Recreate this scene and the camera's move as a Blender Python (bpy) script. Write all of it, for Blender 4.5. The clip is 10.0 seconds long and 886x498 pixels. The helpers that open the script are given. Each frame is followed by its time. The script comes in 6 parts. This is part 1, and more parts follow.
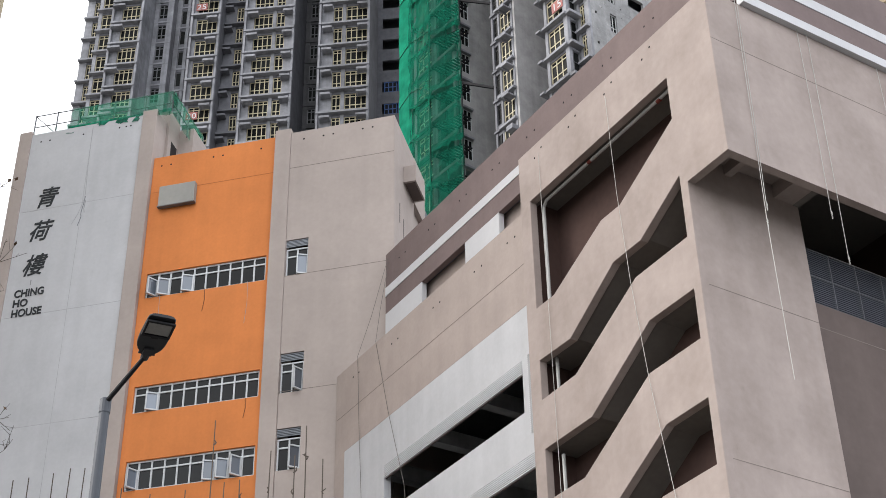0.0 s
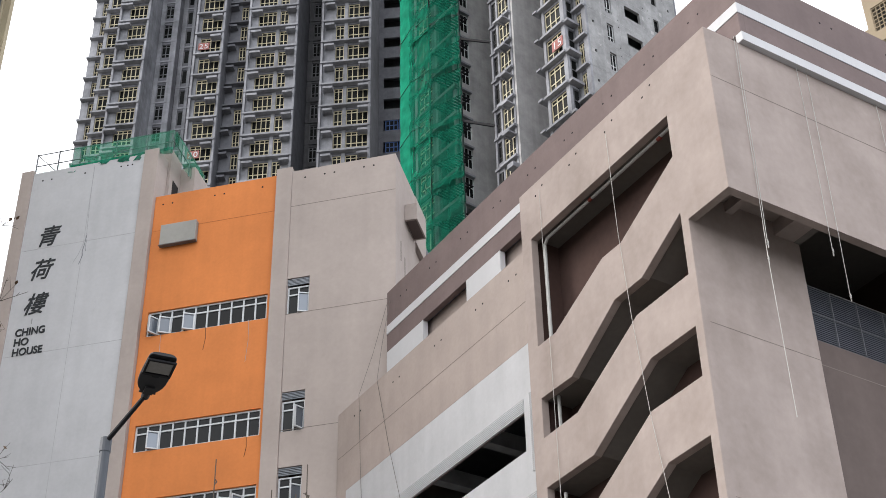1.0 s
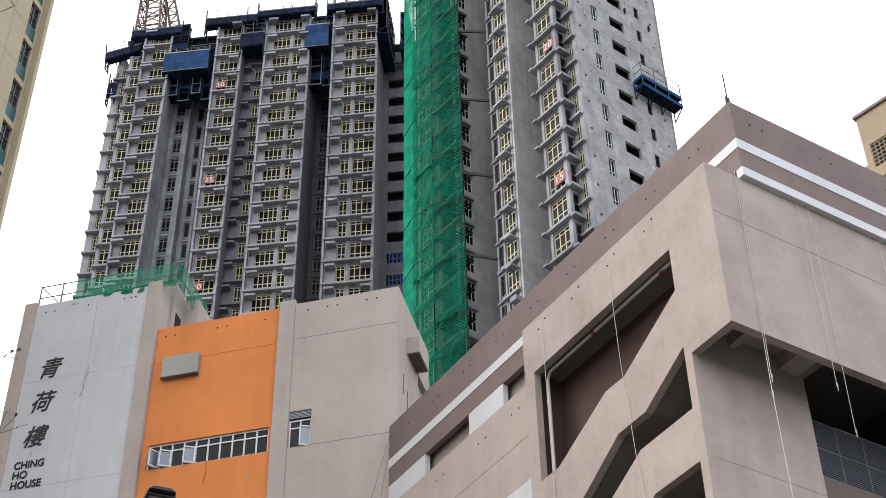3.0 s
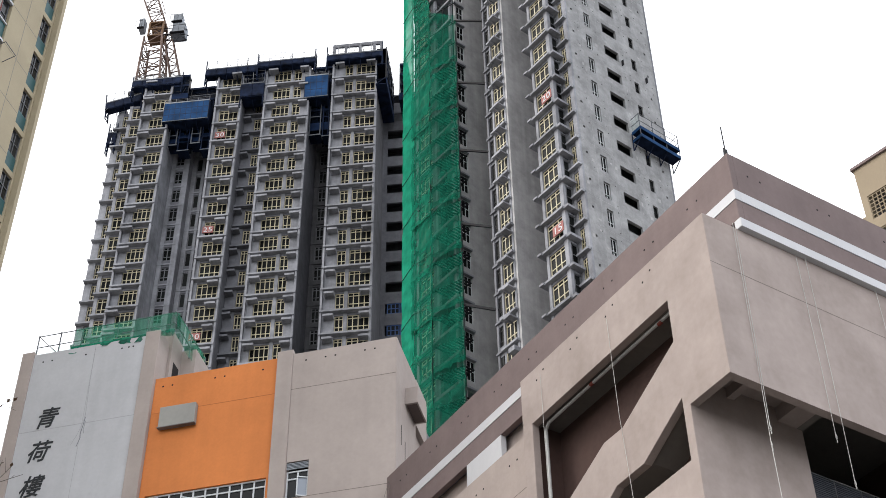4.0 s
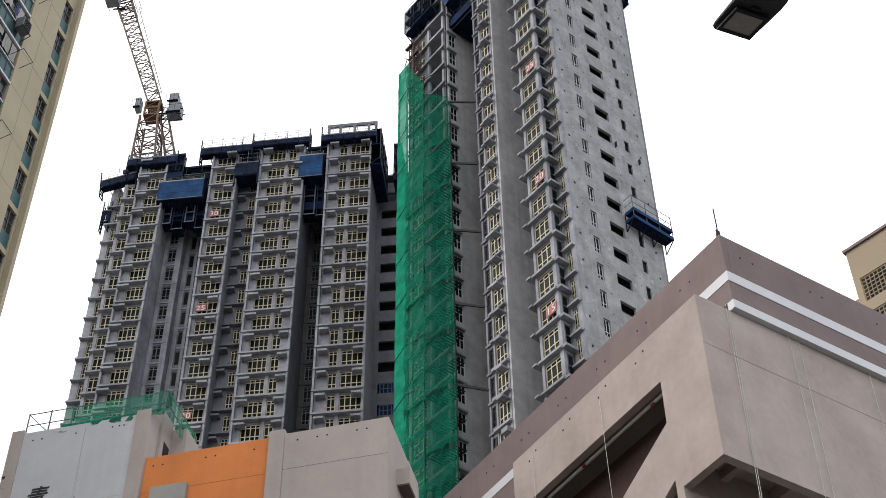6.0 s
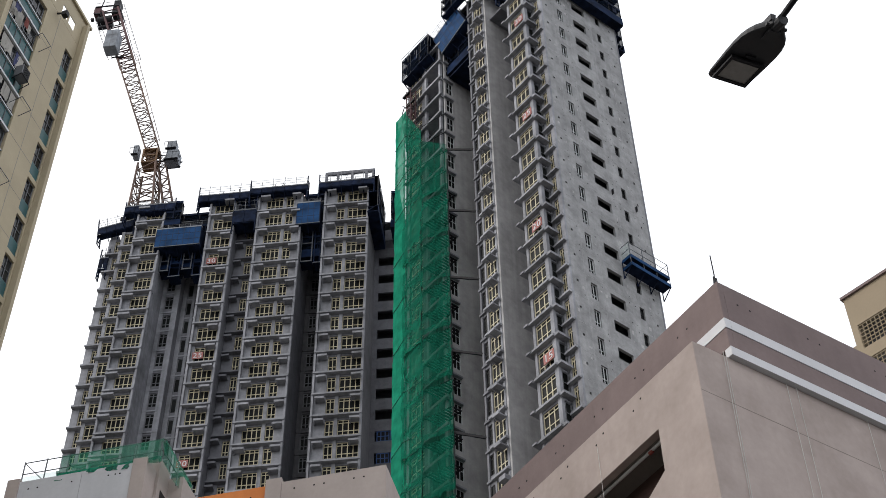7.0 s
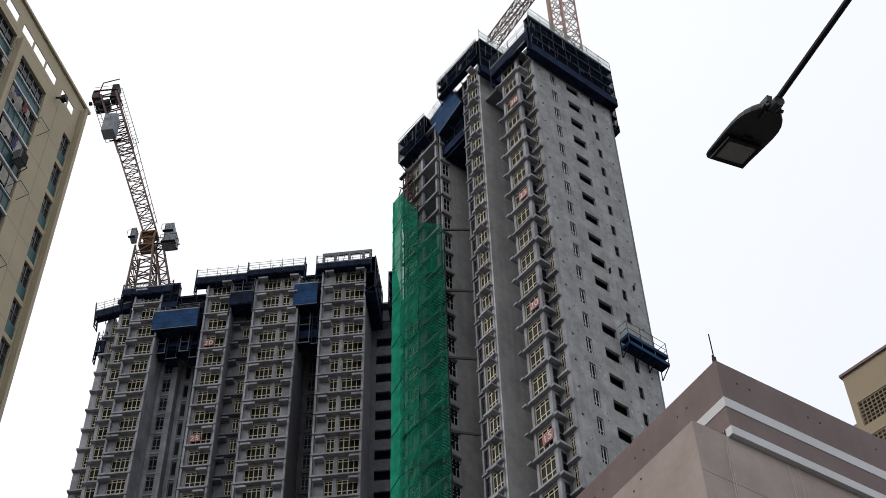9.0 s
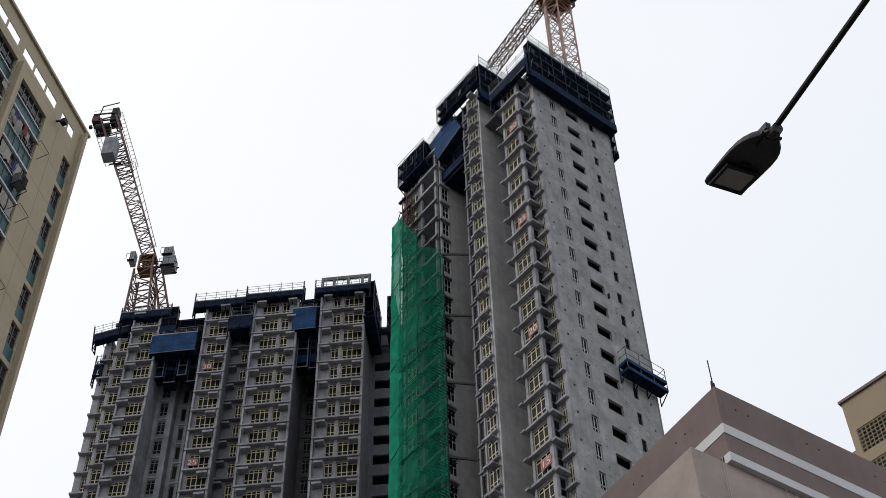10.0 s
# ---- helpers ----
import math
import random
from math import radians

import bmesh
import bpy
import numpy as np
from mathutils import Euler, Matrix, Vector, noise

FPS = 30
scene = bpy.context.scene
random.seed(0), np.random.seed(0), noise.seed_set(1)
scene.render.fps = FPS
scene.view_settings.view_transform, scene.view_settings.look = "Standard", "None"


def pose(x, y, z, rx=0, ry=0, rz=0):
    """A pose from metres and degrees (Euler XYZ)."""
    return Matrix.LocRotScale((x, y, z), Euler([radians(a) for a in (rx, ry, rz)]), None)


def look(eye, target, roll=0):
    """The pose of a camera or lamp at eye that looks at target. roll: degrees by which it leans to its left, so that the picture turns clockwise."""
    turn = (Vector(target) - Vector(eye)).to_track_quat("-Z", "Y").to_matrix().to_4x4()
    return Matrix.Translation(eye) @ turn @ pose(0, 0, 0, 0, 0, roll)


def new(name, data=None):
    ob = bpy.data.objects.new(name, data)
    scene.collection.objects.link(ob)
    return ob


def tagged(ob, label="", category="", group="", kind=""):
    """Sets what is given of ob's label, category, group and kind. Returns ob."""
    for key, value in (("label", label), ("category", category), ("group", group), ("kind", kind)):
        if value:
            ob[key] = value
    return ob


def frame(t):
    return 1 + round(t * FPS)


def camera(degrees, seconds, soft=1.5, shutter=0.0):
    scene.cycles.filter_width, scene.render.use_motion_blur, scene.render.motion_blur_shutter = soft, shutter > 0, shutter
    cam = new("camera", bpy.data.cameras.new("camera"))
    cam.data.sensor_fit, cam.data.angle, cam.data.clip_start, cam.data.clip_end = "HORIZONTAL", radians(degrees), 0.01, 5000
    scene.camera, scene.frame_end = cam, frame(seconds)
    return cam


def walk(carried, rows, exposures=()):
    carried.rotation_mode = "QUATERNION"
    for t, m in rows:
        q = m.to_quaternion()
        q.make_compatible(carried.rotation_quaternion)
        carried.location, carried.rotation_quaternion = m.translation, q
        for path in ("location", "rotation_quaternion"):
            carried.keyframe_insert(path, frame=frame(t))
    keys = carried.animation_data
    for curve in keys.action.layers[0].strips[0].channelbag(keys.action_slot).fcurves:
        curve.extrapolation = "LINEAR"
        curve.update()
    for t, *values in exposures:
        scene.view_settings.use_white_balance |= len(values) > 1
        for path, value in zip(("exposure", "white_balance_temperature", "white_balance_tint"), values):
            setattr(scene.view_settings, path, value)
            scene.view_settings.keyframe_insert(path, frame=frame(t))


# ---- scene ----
cam = camera(32.87, 10.0, soft=0.85)
EYE = (0.0, 0.0, 1.6)
# seconds, yaw, pitch, roll: a hand-held tilt from one standpoint
ROWS = [
    (0.0, -0.000, 34.006, -1.178),
    (0.5, 0.009, 34.438, -1.275),
    (1.0, 0.021, 35.454, -1.284),
    (1.5, 0.039, 36.827, -1.095),
    (2.0, 0.037, 38.323, -1.043),
    (2.5, 0.066, 39.446, -1.112),
    (4.0, -0.098, 42.446, -1.038),
    (4.5, -0.170, 43.107, -0.987),
    (5.0, -0.315, 43.819, -1.021),
    (5.5, -0.472, 44.577, -0.982),
    (7.0, -0.725, 47.279, -1.189),
    (7.5, -0.788, 47.948, -1.426),
    (8.0, -0.853, 48.633, -1.495),
    (8.5, -1.018, 49.317, -1.803),
    (9.0, -1.009, 50.327, -1.824),
    (9.5, -0.972, 50.798, -1.812),
    (10.0, -1.113, 51.267, -1.669),
]
EXPOSURES = [(0.0, 1.20), (2.5, 1.16), (5.5, 0.86), (7.5, 0.41), (10.0, -0.03)]
# the standpoint sways by a few centimetres: seconds, sideways, back, up
SWAY = [(0.0, 0.0, 0.0, 0.0), (5.5, 0.012, 0.0, 0.0), (7.0, 0.018, 0.0, 0.0), (8.0, 0.014, 0.0, 0.0), (8.5, 0.008, -0.006, 0.005), (9.0, 0.0, -0.012, 0.010), (10.0, 0.004, -0.016, 0.013)]


def standpoint(t):
    for a, b in zip(SWAY, SWAY[1:]):
        if t <= b[0]:
            f = (t - a[0]) / (b[0] - a[0])
            return [e + p + (q - p) * f for e, p, q in zip(EYE, a[1:], b[1:])]


walk(cam, [(t, pose(*standpoint(t), 90 + pitch, 0, yaw) @ pose(0, 0, 0, 0, 0, roll)) for t, yaw, pitch, roll in ROWS], EXPOSURES)

# ---- world and light: a bright overcast sky ----
world = bpy.data.worlds.new("overcast")
scene.world = world
world.use_nodes = True
wn, wl = world.node_tree.nodes, world.node_tree.links
wn.clear()
sky = wn.new("ShaderNodeTexSky")
sky.sky_type, sky.sun_disc = "NISHITA", False
sky.sun_elevation, sky.sun_rotation = radians(37), radians(260)
sky.air_density, sky.dust_density = 1.0, 2.0
dim = wn.new("ShaderNodeMixRGB")
dim.blend_type, dim.inputs[0].default_value, dim.inputs[2].default_value = "MULTIPLY", 1.0, (0.10, 0.10, 0.10, 1)
# cloud layer: brighter towards the veiled sun, bluish and uneven away from it
where, toward, drift = wn.new("ShaderNodeTexCoord"), wn.new("ShaderNodeVectorMath"), wn.new("ShaderNodeTexNoise")
toward.operation, toward.inputs[1].default_value = "DOT_PRODUCT", (-0.79, -0.14, 0.60)
drift.inputs["Scale"].default_value, drift.inputs["Detail"].default_value = 2.6, 5
wl.new(where.outputs["Generated"], toward.inputs[0])
wl.new(where.outputs["Generated"], drift.inputs["Vector"])
uneven = wn.new("ShaderNodeMath")
uneven.operation, uneven.inputs[1].default_value = "MULTIPLY_ADD", 0.55
wl.new(drift.outputs["Fac"], uneven.inputs[0])
wl.new(toward.outputs["Value"], uneven.inputs[2])
spread = wn.new("ShaderNodeMapRange")
spread.inputs[1].default_value, spread.inputs[2].default_value = 0.38, 0.85
wl.new(uneven.outputs[0], spread.inputs[0])
layer = wn.new("ShaderNodeMixRGB")
layer.inputs[1].default_value, layer.inputs[2].default_value = (1.04, 1.07, 1.135, 1), (1.21, 1.21, 1.215, 1)
wl.new(spread.outputs[0], layer.inputs[0])
cloud = wn.new("ShaderNodeMixRGB")
cloud.inputs[0].default_value = 0.82
wl.new(layer.outputs[0], cloud.inputs[2])
bg, out = wn.new("ShaderNodeBackground"), wn.new("ShaderNodeOutputWorld")
bg.inputs[1].default_value = 1.0
wl.new(sky.outputs[0], dim.inputs[1])
wl.new(dim.outputs[0], cloud.inputs[1])
wl.new(cloud.outputs[0], bg.inputs[0])
wl.new(bg.outputs[0], out.inputs[0])
sun = new("sun", bpy.data.lights.new("sun", "SUN"))
sun.data.energy, sun.data.angle, sun.data.color = 0.80, radians(30), (1.0, 0.955, 0.90)
sun.matrix_world = look((-85, -15, 65), (0, 0, 0))


# ---- materials ----
TONE_SCALE = 0.70  # exposure balance put into every base colour: walls darker against the sky


def surface(name, rgb, rough=0.8, metal=0.0, vary=0.12, grain=6.0, stain=0.35, streak=0.0, bump=0.06, warm=None, island=0.0, spec=0.3, mottle=0.0):
    """A weathered surface: fine grain, broad stains, and rain streaks that run down."""
    rgb = [c * TONE_SCALE for c in rgb]
    m = bpy.data.materials.new(name)
    m.use_nodes = True
    n, l = m.node_tree.nodes, m.node_tree.links
    b = n["Principled BSDF"]
    b.inputs["Roughness"].default_value, b.inputs["Metallic"].default_value = rough, metal
    b.inputs["Specular IOR Level"].default_value = spec
    geo = n.new("ShaderNodeNewGeometry")
    fine, broad = n.new("ShaderNodeTexNoise"), n.new("ShaderNodeTexNoise")
    fine.inputs["Scale"].default_value, fine.inputs["Detail"].default_value = grain, 6
    broad.inputs["Scale"].default_value, broad.inputs["Detail"].default_value = stain, 5
    l.new(geo.outputs["Position"], fine.inputs["Vector"])
    l.new(geo.outputs["Position"], broad.inputs["Vector"])
    add = n.new("ShaderNodeMath")
    add.operation = "ADD"
    soft = n.new("ShaderNodeMath")
    soft.operation, soft.inputs[1].default_value = "MULTIPLY", 0.35
    l.new(fine.outputs["Fac"], soft.inputs[0])
    l.new(soft.outputs[0], add.inputs[0])
    l.new(broad.outputs["Fac"], add.inputs[1])
    value = add.outputs[0]
    lo, hi = 0.46, 0.90
    if streak:
        mp, run = n.new("ShaderNodeMapping"), n.new("ShaderNodeTexNoise")
        mp.inputs["Scale"].default_value = (2.2, 2.2, 0.09)
        run.inputs["Scale"].default_value, run.inputs["Detail"].default_value = 1.0, 4
        l.new(geo.outputs["Position"], mp.inputs["Vector"])
        l.new(mp.outputs[0], run.inputs["Vector"])
        mul = n.new("ShaderNodeMath")
        mul.operation, mul.inputs[1].default_value = "MULTIPLY", streak
        l.new(run.outputs["Fac"], mul.inputs[0])
        more = n.new("ShaderNodeMath")
        more.operation = "ADD"
        l.new(value, more.inputs[0])
        l.new(mul.outputs[0], more.inputs[1])
        value = more.outputs[0]
        lo, hi = lo + 0.35 * streak, hi + 0.65 * streak
    if island:
        info = n.new("ShaderNodeObjectInfo")
        mul = n.new("ShaderNodeMath")
        mul.operation, mul.inputs[1].default_value = "MULTIPLY", island
        l.new(info.outputs["Random"], mul.inputs[0])
        more = n.new("ShaderNodeMath")
        more.operation = "ADD"
        l.new(value, more.inputs[0])
        l.new(mul.outputs[0], more.inputs[1])
        value, hi = more.outputs[0], hi + island
    ramp = n.new("ShaderNodeMapRange")
    ramp.inputs[1].default_value, ramp.inputs[2].default_value = lo, hi
    l.new(value, ramp.inputs[0])
    mix = n.new("ShaderNodeMixRGB")
    dark = [c * (1 - 1.6 * vary) for c in rgb]
    light = [min(1, c * (1 + vary)) for c in rgb]
    if warm:
        dark = [d * w for d, w in zip(dark, warm)]
    mix.inputs[1].default_value, mix.inputs[2].default_value = (*dark, 1), (*light, 1)
    l.new(ramp.outputs[0], mix.inputs[0])
    colour = mix.outputs[0]
    if mottle:
        # cloudy patches, and small dark pits and runs, as on struck formwork
        for scale, lo_, hi_, low_, high_, stretch in ((0.9, 0.36, 0.66, 1 - mottle, 1 + 0.5 * mottle, 1.0), (2.4, 0.62, 0.74, 1.0, 1 - 1.3 * mottle, 0.35)):
            squash, patch, level = n.new("ShaderNodeMapping"), n.new("ShaderNodeTexNoise"), n.new("ShaderNodeMapRange")
            squash.inputs["Scale"].default_value = (1, 1, stretch)
            patch.inputs["Scale"].default_value, patch.inputs["Detail"].default_value, patch.inputs["Roughness"].default_value = scale, 8, 0.68
            level.inputs[1].default_value, level.inputs[2].default_value = lo_, hi_
            level.inputs[3].default_value, level.inputs[4].default_value = low_, high_
            l.new(geo.outputs["Position"], squash.inputs["Vector"])
            l.new(squash.outputs[0], patch.inputs["Vector"])
            l.new(patch.outputs["Fac"], level.inputs[0])
            tone = n.new("ShaderNodeMixRGB")
            tone.blend_type, tone.inputs[0].default_value = "MULTIPLY", 1.0
            l.new(colour, tone.inputs[1])
            l.new(level.outputs[0], tone.inputs[2])
            colour = tone.outputs[0]
    l.new(colour, b.inputs["Base Color"])
    if bump:
        bp = n.new("ShaderNodeBump")
        bp.inputs["Strength"].default_value, bp.inputs["Distance"].default_value = bump, 0.02
        l.new(fine.outputs["Fac"], bp.inputs["Height"])
        l.new(bp.outputs[0], b.inputs["Normal"])
    return m


def glazing(name, rgb, rough=0.08, spec=0.5):
    m = bpy.data.materials.new(name)
    m.use_nodes = True
    b = m.node_tree.nodes["Principled BSDF"]
    n, l = m.node_tree.nodes, m.node_tree.links
    info, mix = n.new("ShaderNodeObjectInfo"), n.new("ShaderNodeMixRGB")
    mix.inputs[1].default_value, mix.inputs[2].default_value = (*[c * 0.5 for c in rgb], 1), (*[c * 1.6 for c in rgb], 1)
    l.new(info.outputs["Random"], mix.inputs[0])
    l.new(mix.outputs[0], b.inputs["Base Color"])
    b.inputs["Roughness"].default_value, b.inputs["Specular IOR Level"].default_value = rough, spec
    return m


def netting(name, rgb, cover):
    """Woven safety net: part of the light goes straight through, part glows through the green threads."""
    m = bpy.data.materials.new(name)
    m.use_nodes = True
    n, l = m.node_tree.nodes, m.node_tree.links
    n.clear()
    o = n.new("ShaderNodeOutputMaterial")
    dif, tra, clear = n.new("ShaderNodeBsdfDiffuse"), n.new("ShaderNodeBsdfTranslucent"), n.new("ShaderNodeBsdfTransparent")
    geo, nz, wide = n.new("ShaderNodeNewGeometry"), n.new("ShaderNodeTexNoise"), n.new("ShaderNodeTexNoise")
    nz.inputs["Scale"].default_value, nz.inputs["Detail"].default_value = 1.3, 6
    wide.inputs["Scale"].default_value = 0.25
    l.new(geo.outputs["Position"], nz.inputs["Vector"])
    l.new(geo.outputs["Position"], wide.inputs["Vector"])
    col = n.new("ShaderNodeMixRGB")
    col.inputs[1].default_value = (*[c * 0.4 for c in rgb], 1)
    col.inputs[2].default_value = (*[min(1, c * 1.6) for c in rgb], 1)
    l.new(nz.outputs["Fac"], col.inputs[0])
    l.new(col.outputs[0], dif.inputs[0])
    l.new(col.outputs[0], tra.inputs[0])
    both, all_ = n.new("ShaderNodeMixShader"), n.new("ShaderNodeMixShader")
    both.inputs[0].default_value = 0.45
    l.new(dif.outputs[0], both.inputs[1])
    l.new(tra.outputs[0], both.inputs[2])
    rng = n.new("ShaderNodeMapRange")
    rng.inputs[1].default_value, rng.inputs[2].default_value = 0.3, 0.7
    rng.inputs[3].default_value, rng.inputs[4].default_value = cover - 0.12, min(1, cover + 0.12)
    l.new(wide.outputs["Fac"], rng.inputs[0])
    l.new(rng.outputs[0], all_.inputs[0])
    l.new(clear.outputs[0], all_.inputs[1])
    l.new(both.outputs[0], all_.inputs[2])
    l.new(all_.outputs[0], o.inputs[0])
    return m


BEIGE = surface("beige_render", (0.508, 0.426, 0.392), 0.85, vary=0.12, grain=5, stain=0.55, streak=0.35, warm=(1.0, 0.98, 0.96), mottle=0.07)
PINK = surface("pale_beige_render", (0.545, 0.467, 0.427), 0.85, vary=0.08, grain=6, stain=0.4, streak=0.4, mottle=0.05)
TAN = surface("tan_render", (0.545, 0.456, 0.414), 0.85, vary=0.08, grain=9, stain=0.4, streak=0.5, mottle=0.07)
WHITE = surface("white_render", (0.69, 0.69, 0.71), 0.8, vary=0.07, grain=8, stain=0.3, streak=0.6, mottle=0.05)
FAINT = surface("hairline_joint", (0.50, 0.50, 0.51), 0.9)
TRIM = surface("white_band_paint", (0.80, 0.80, 0.82), 0.7, vary=0.05, streak=0.4)
ORANGE = surface("orange_render", (0.8632, 0.286, 0.0811), 0.8, vary=0.09, grain=9, stain=0.4, streak=0.6, mottle=0.05)
# Darker copy of the brown, with side and underside shade put in.
SHADED_BROWN = surface("shaded_brown_render", (0.172, 0.132, 0.12), 0.85, vary=0.10, grain=5, stain=0.4, streak=0.4, mottle=0.1)
BROWN = surface("brown_render", (0.268, 0.203, 0.196), 0.85, vary=0.10, grain=9, stain=0.4, streak=0.5, mottle=0.08)
ORANGE_JOINT = surface("orange_wall_joint", (0.55, 0.17, 0.055), 0.85)
JOINT = surface("joint_line", (0.27, 0.225, 0.20), 0.9)
# Soffit colour carries interior shade; so does maroon away from the stairs.
SOFFIT = surface("shaded_grey_brown_soffit", (0.235, 0.215, 0.195), 0.9, vary=0.12, streak=0.0)
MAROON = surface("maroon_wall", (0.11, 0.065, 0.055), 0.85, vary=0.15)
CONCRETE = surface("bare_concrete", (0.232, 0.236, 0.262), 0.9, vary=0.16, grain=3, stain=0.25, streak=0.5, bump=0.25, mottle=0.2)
# Lightened concrete: light on the recessed flanks is put into the colour.
FLANK = surface("lightened_concrete", (0.56, 0.55, 0.55), 0.9, vary=0.16, grain=2, stain=0.2, streak=0.7, bump=0.2, spec=0.1, mottle=0.16)
BAY = surface("precast_concrete", (0.412, 0.418, 0.452), 0.9, vary=0.26, grain=2, stain=0.35, streak=0.6, bump=0.2, spec=0.1, mottle=0.2)
PALE = surface("pale_precast_concrete", (0.412, 0.412, 0.417), 0.88, vary=0.17, grain=3.5, stain=0.6, streak=0.5, bump=0.25, mottle=0.24)
# Darker concrete copy: shade of recesses and unlit rooms is in its colour.
SHADED_GREY = surface("shaded_grey_concrete", (0.147, 0.147, 0.1568), 0.9, vary=0.2, grain=2, stain=0.2, streak=0.6, bump=0.3, mottle=0.2)
# Near-black paint that stands in for shade inside holes and slits.
HOLE = surface("painted_hole_shade", (0.03, 0.025, 0.025), 0.95, vary=0.3)
YELLOW = surface("yellow_window_frame", (0.63, 0.56, 0.385), 0.5, vary=0.1, bump=0)
WHITE_FRAME = surface("white_window_frame", (0.759, 0.782, 0.805), 0.45, vary=0.06, bump=0)
GLASS = glazing("dark_window_glass", (0.010, 0.011, 0.011), 0.3, 0.03)
SHOP_GLASS = glazing("window_glass", (0.014, 0.015, 0.016), 0.08, 0.14)
# Paler base colour: sky reflected in the opened panes is put in.
PALE_GLASS = glazing("painted_reflection_glass", (0.13, 0.15, 0.18), 0.05, 0.8)
TEAL = surface("teal_panel", (0.028, 0.115, 0.125), 0.4, vary=0.12, bump=0)
CREAM = surface("cream_wall_tiles", (0.55, 0.4675, 0.319), 0.7, vary=0.06, grain=14, stain=0.3, mottle=0.05)
DEEPBLUE = surface("deep_blue_steel", (0.010, 0.026, 0.074), 0.85, vary=0.4, grain=2, stain=0.9, bump=0.1, spec=0.08)
BLUE_FRAME = surface("blue_window_frame", (0.07, 0.16, 0.42), 0.6, vary=0.2, bump=0)
BLUE = surface("blue_steel_panel", (0.016, 0.068, 0.185), 0.8, vary=0.3, grain=2, stain=0.8, bump=0.1, spec=0.1)
NAVY = surface("dark_blue_steel", (0.013, 0.022, 0.052), 0.85, vary=0.4, grain=2, stain=1.0, bump=0.1, spec=0.08)
STEEL = surface("grey_steel", (0.20, 0.205, 0.22), 0.5, 0.2, vary=0.2, bump=0.05)
DARKSTEEL = surface("dark_steel", (0.018, 0.018, 0.022), 0.6, 0.0, vary=0.3, bump=0.05, spec=0.2)
LAMPHEAD = surface("dark_grey_cast_metal", (0.03, 0.03, 0.034), 0.5, 0.0, vary=0.2, grain=12, bump=0.03, spec=0.3)
PANEL = surface("grey_beige_panel_paint", (0.40, 0.39, 0.36), 0.6, vary=0.1, bump=0.02)
MACHINE = surface("grey_machine_paint", (0.33, 0.355, 0.39), 0.7, 0.0, vary=0.25, grain=3, stain=0.8, bump=0.05, spec=0.15)
POLE = surface("lamp_pole_paint", (0.10, 0.11, 0.13), 0.5, 0.0, vary=0.15, bump=0.03)
MAROON_STEEL = surface("maroon_steel_paint", (0.11, 0.045, 0.05), 0.65, 0.1, vary=0.3, bump=0.05)
SEAM = surface("dark_panel_seam", (0.012, 0.03, 0.075), 0.8, vary=0.2, bump=0)
RUST = surface("rusty_steel", (0.19, 0.125, 0.10), 0.75, 0.1, vary=0.3, bump=0.1)
OCHRE = surface("ochre_machine_paint", (0.20, 0.105, 0.045), 0.6, vary=0.2, bump=0.05)
REDPAINT = surface("red_paint", (0.28, 0.06, 0.045), 0.6, vary=0.1, bump=0)
SIGNRED = surface("red_sign_board", (0.46, 0.18, 0.16), 0.7, vary=0.1, bump=0)
ROPE = surface("white_rope_fibre", (0.68, 0.66, 0.62), 0.9, vary=0.15, grain=40, bump=0.2)
DARKROPE = surface("weathered_grey_rope", (0.20, 0.18, 0.165), 0.9, vary=0.2, grain=40, bump=0.2)
INK = surface("charcoal_sign_paint", (0.035, 0.04, 0.045), 0.5, vary=0.1, bump=0)
PIPE = surface("white_pipe_paint", (0.62, 0.62, 0.60), 0.5, vary=0.08, bump=0)
GREEN_NET = netting("green_safety_net", (0.014, 0.2028, 0.1248), 0.72)
GREEN_SOLID = netting("green_sheeting", (0.022, 0.301, 0.182), 1.0)
WEB_NET = netting("loose_green_net", (0.0112, 0.16, 0.1), 0.60)
FAINT_NET = netting("faint_green_net", (0.4, 0.52, 0.48), 0.34)
DARK_NET = netting("dark_mesh", (0.008, 0.012, 0.022), 0.95)
THIN_NET = netting("thin_green_net", (0.054, 0.378, 0.225), 0.38)
SEAM_GREEN = surface("dark_green_lashing", (0.01, 0.12, 0.08), 0.9, vary=0.2, bump=0)
ASPHALT = surface("worn_road_and_paving", (0.15, 0.147, 0.14), 0.9, vary=0.25, grain=20, stain=0.1)
HILL = surface("terrace_concrete", (0.32, 0.31, 0.29), 0.9, vary=0.15, streak=0.5)
BARK = surface("twig_bark", (0.10, 0.08, 0.065), 0.9, vary=0.3, grain=30)
LEAF = surface("dry_leaf", (0.16, 0.09, 0.05), 0.8, vary=0.3, grain=30, bump=0)


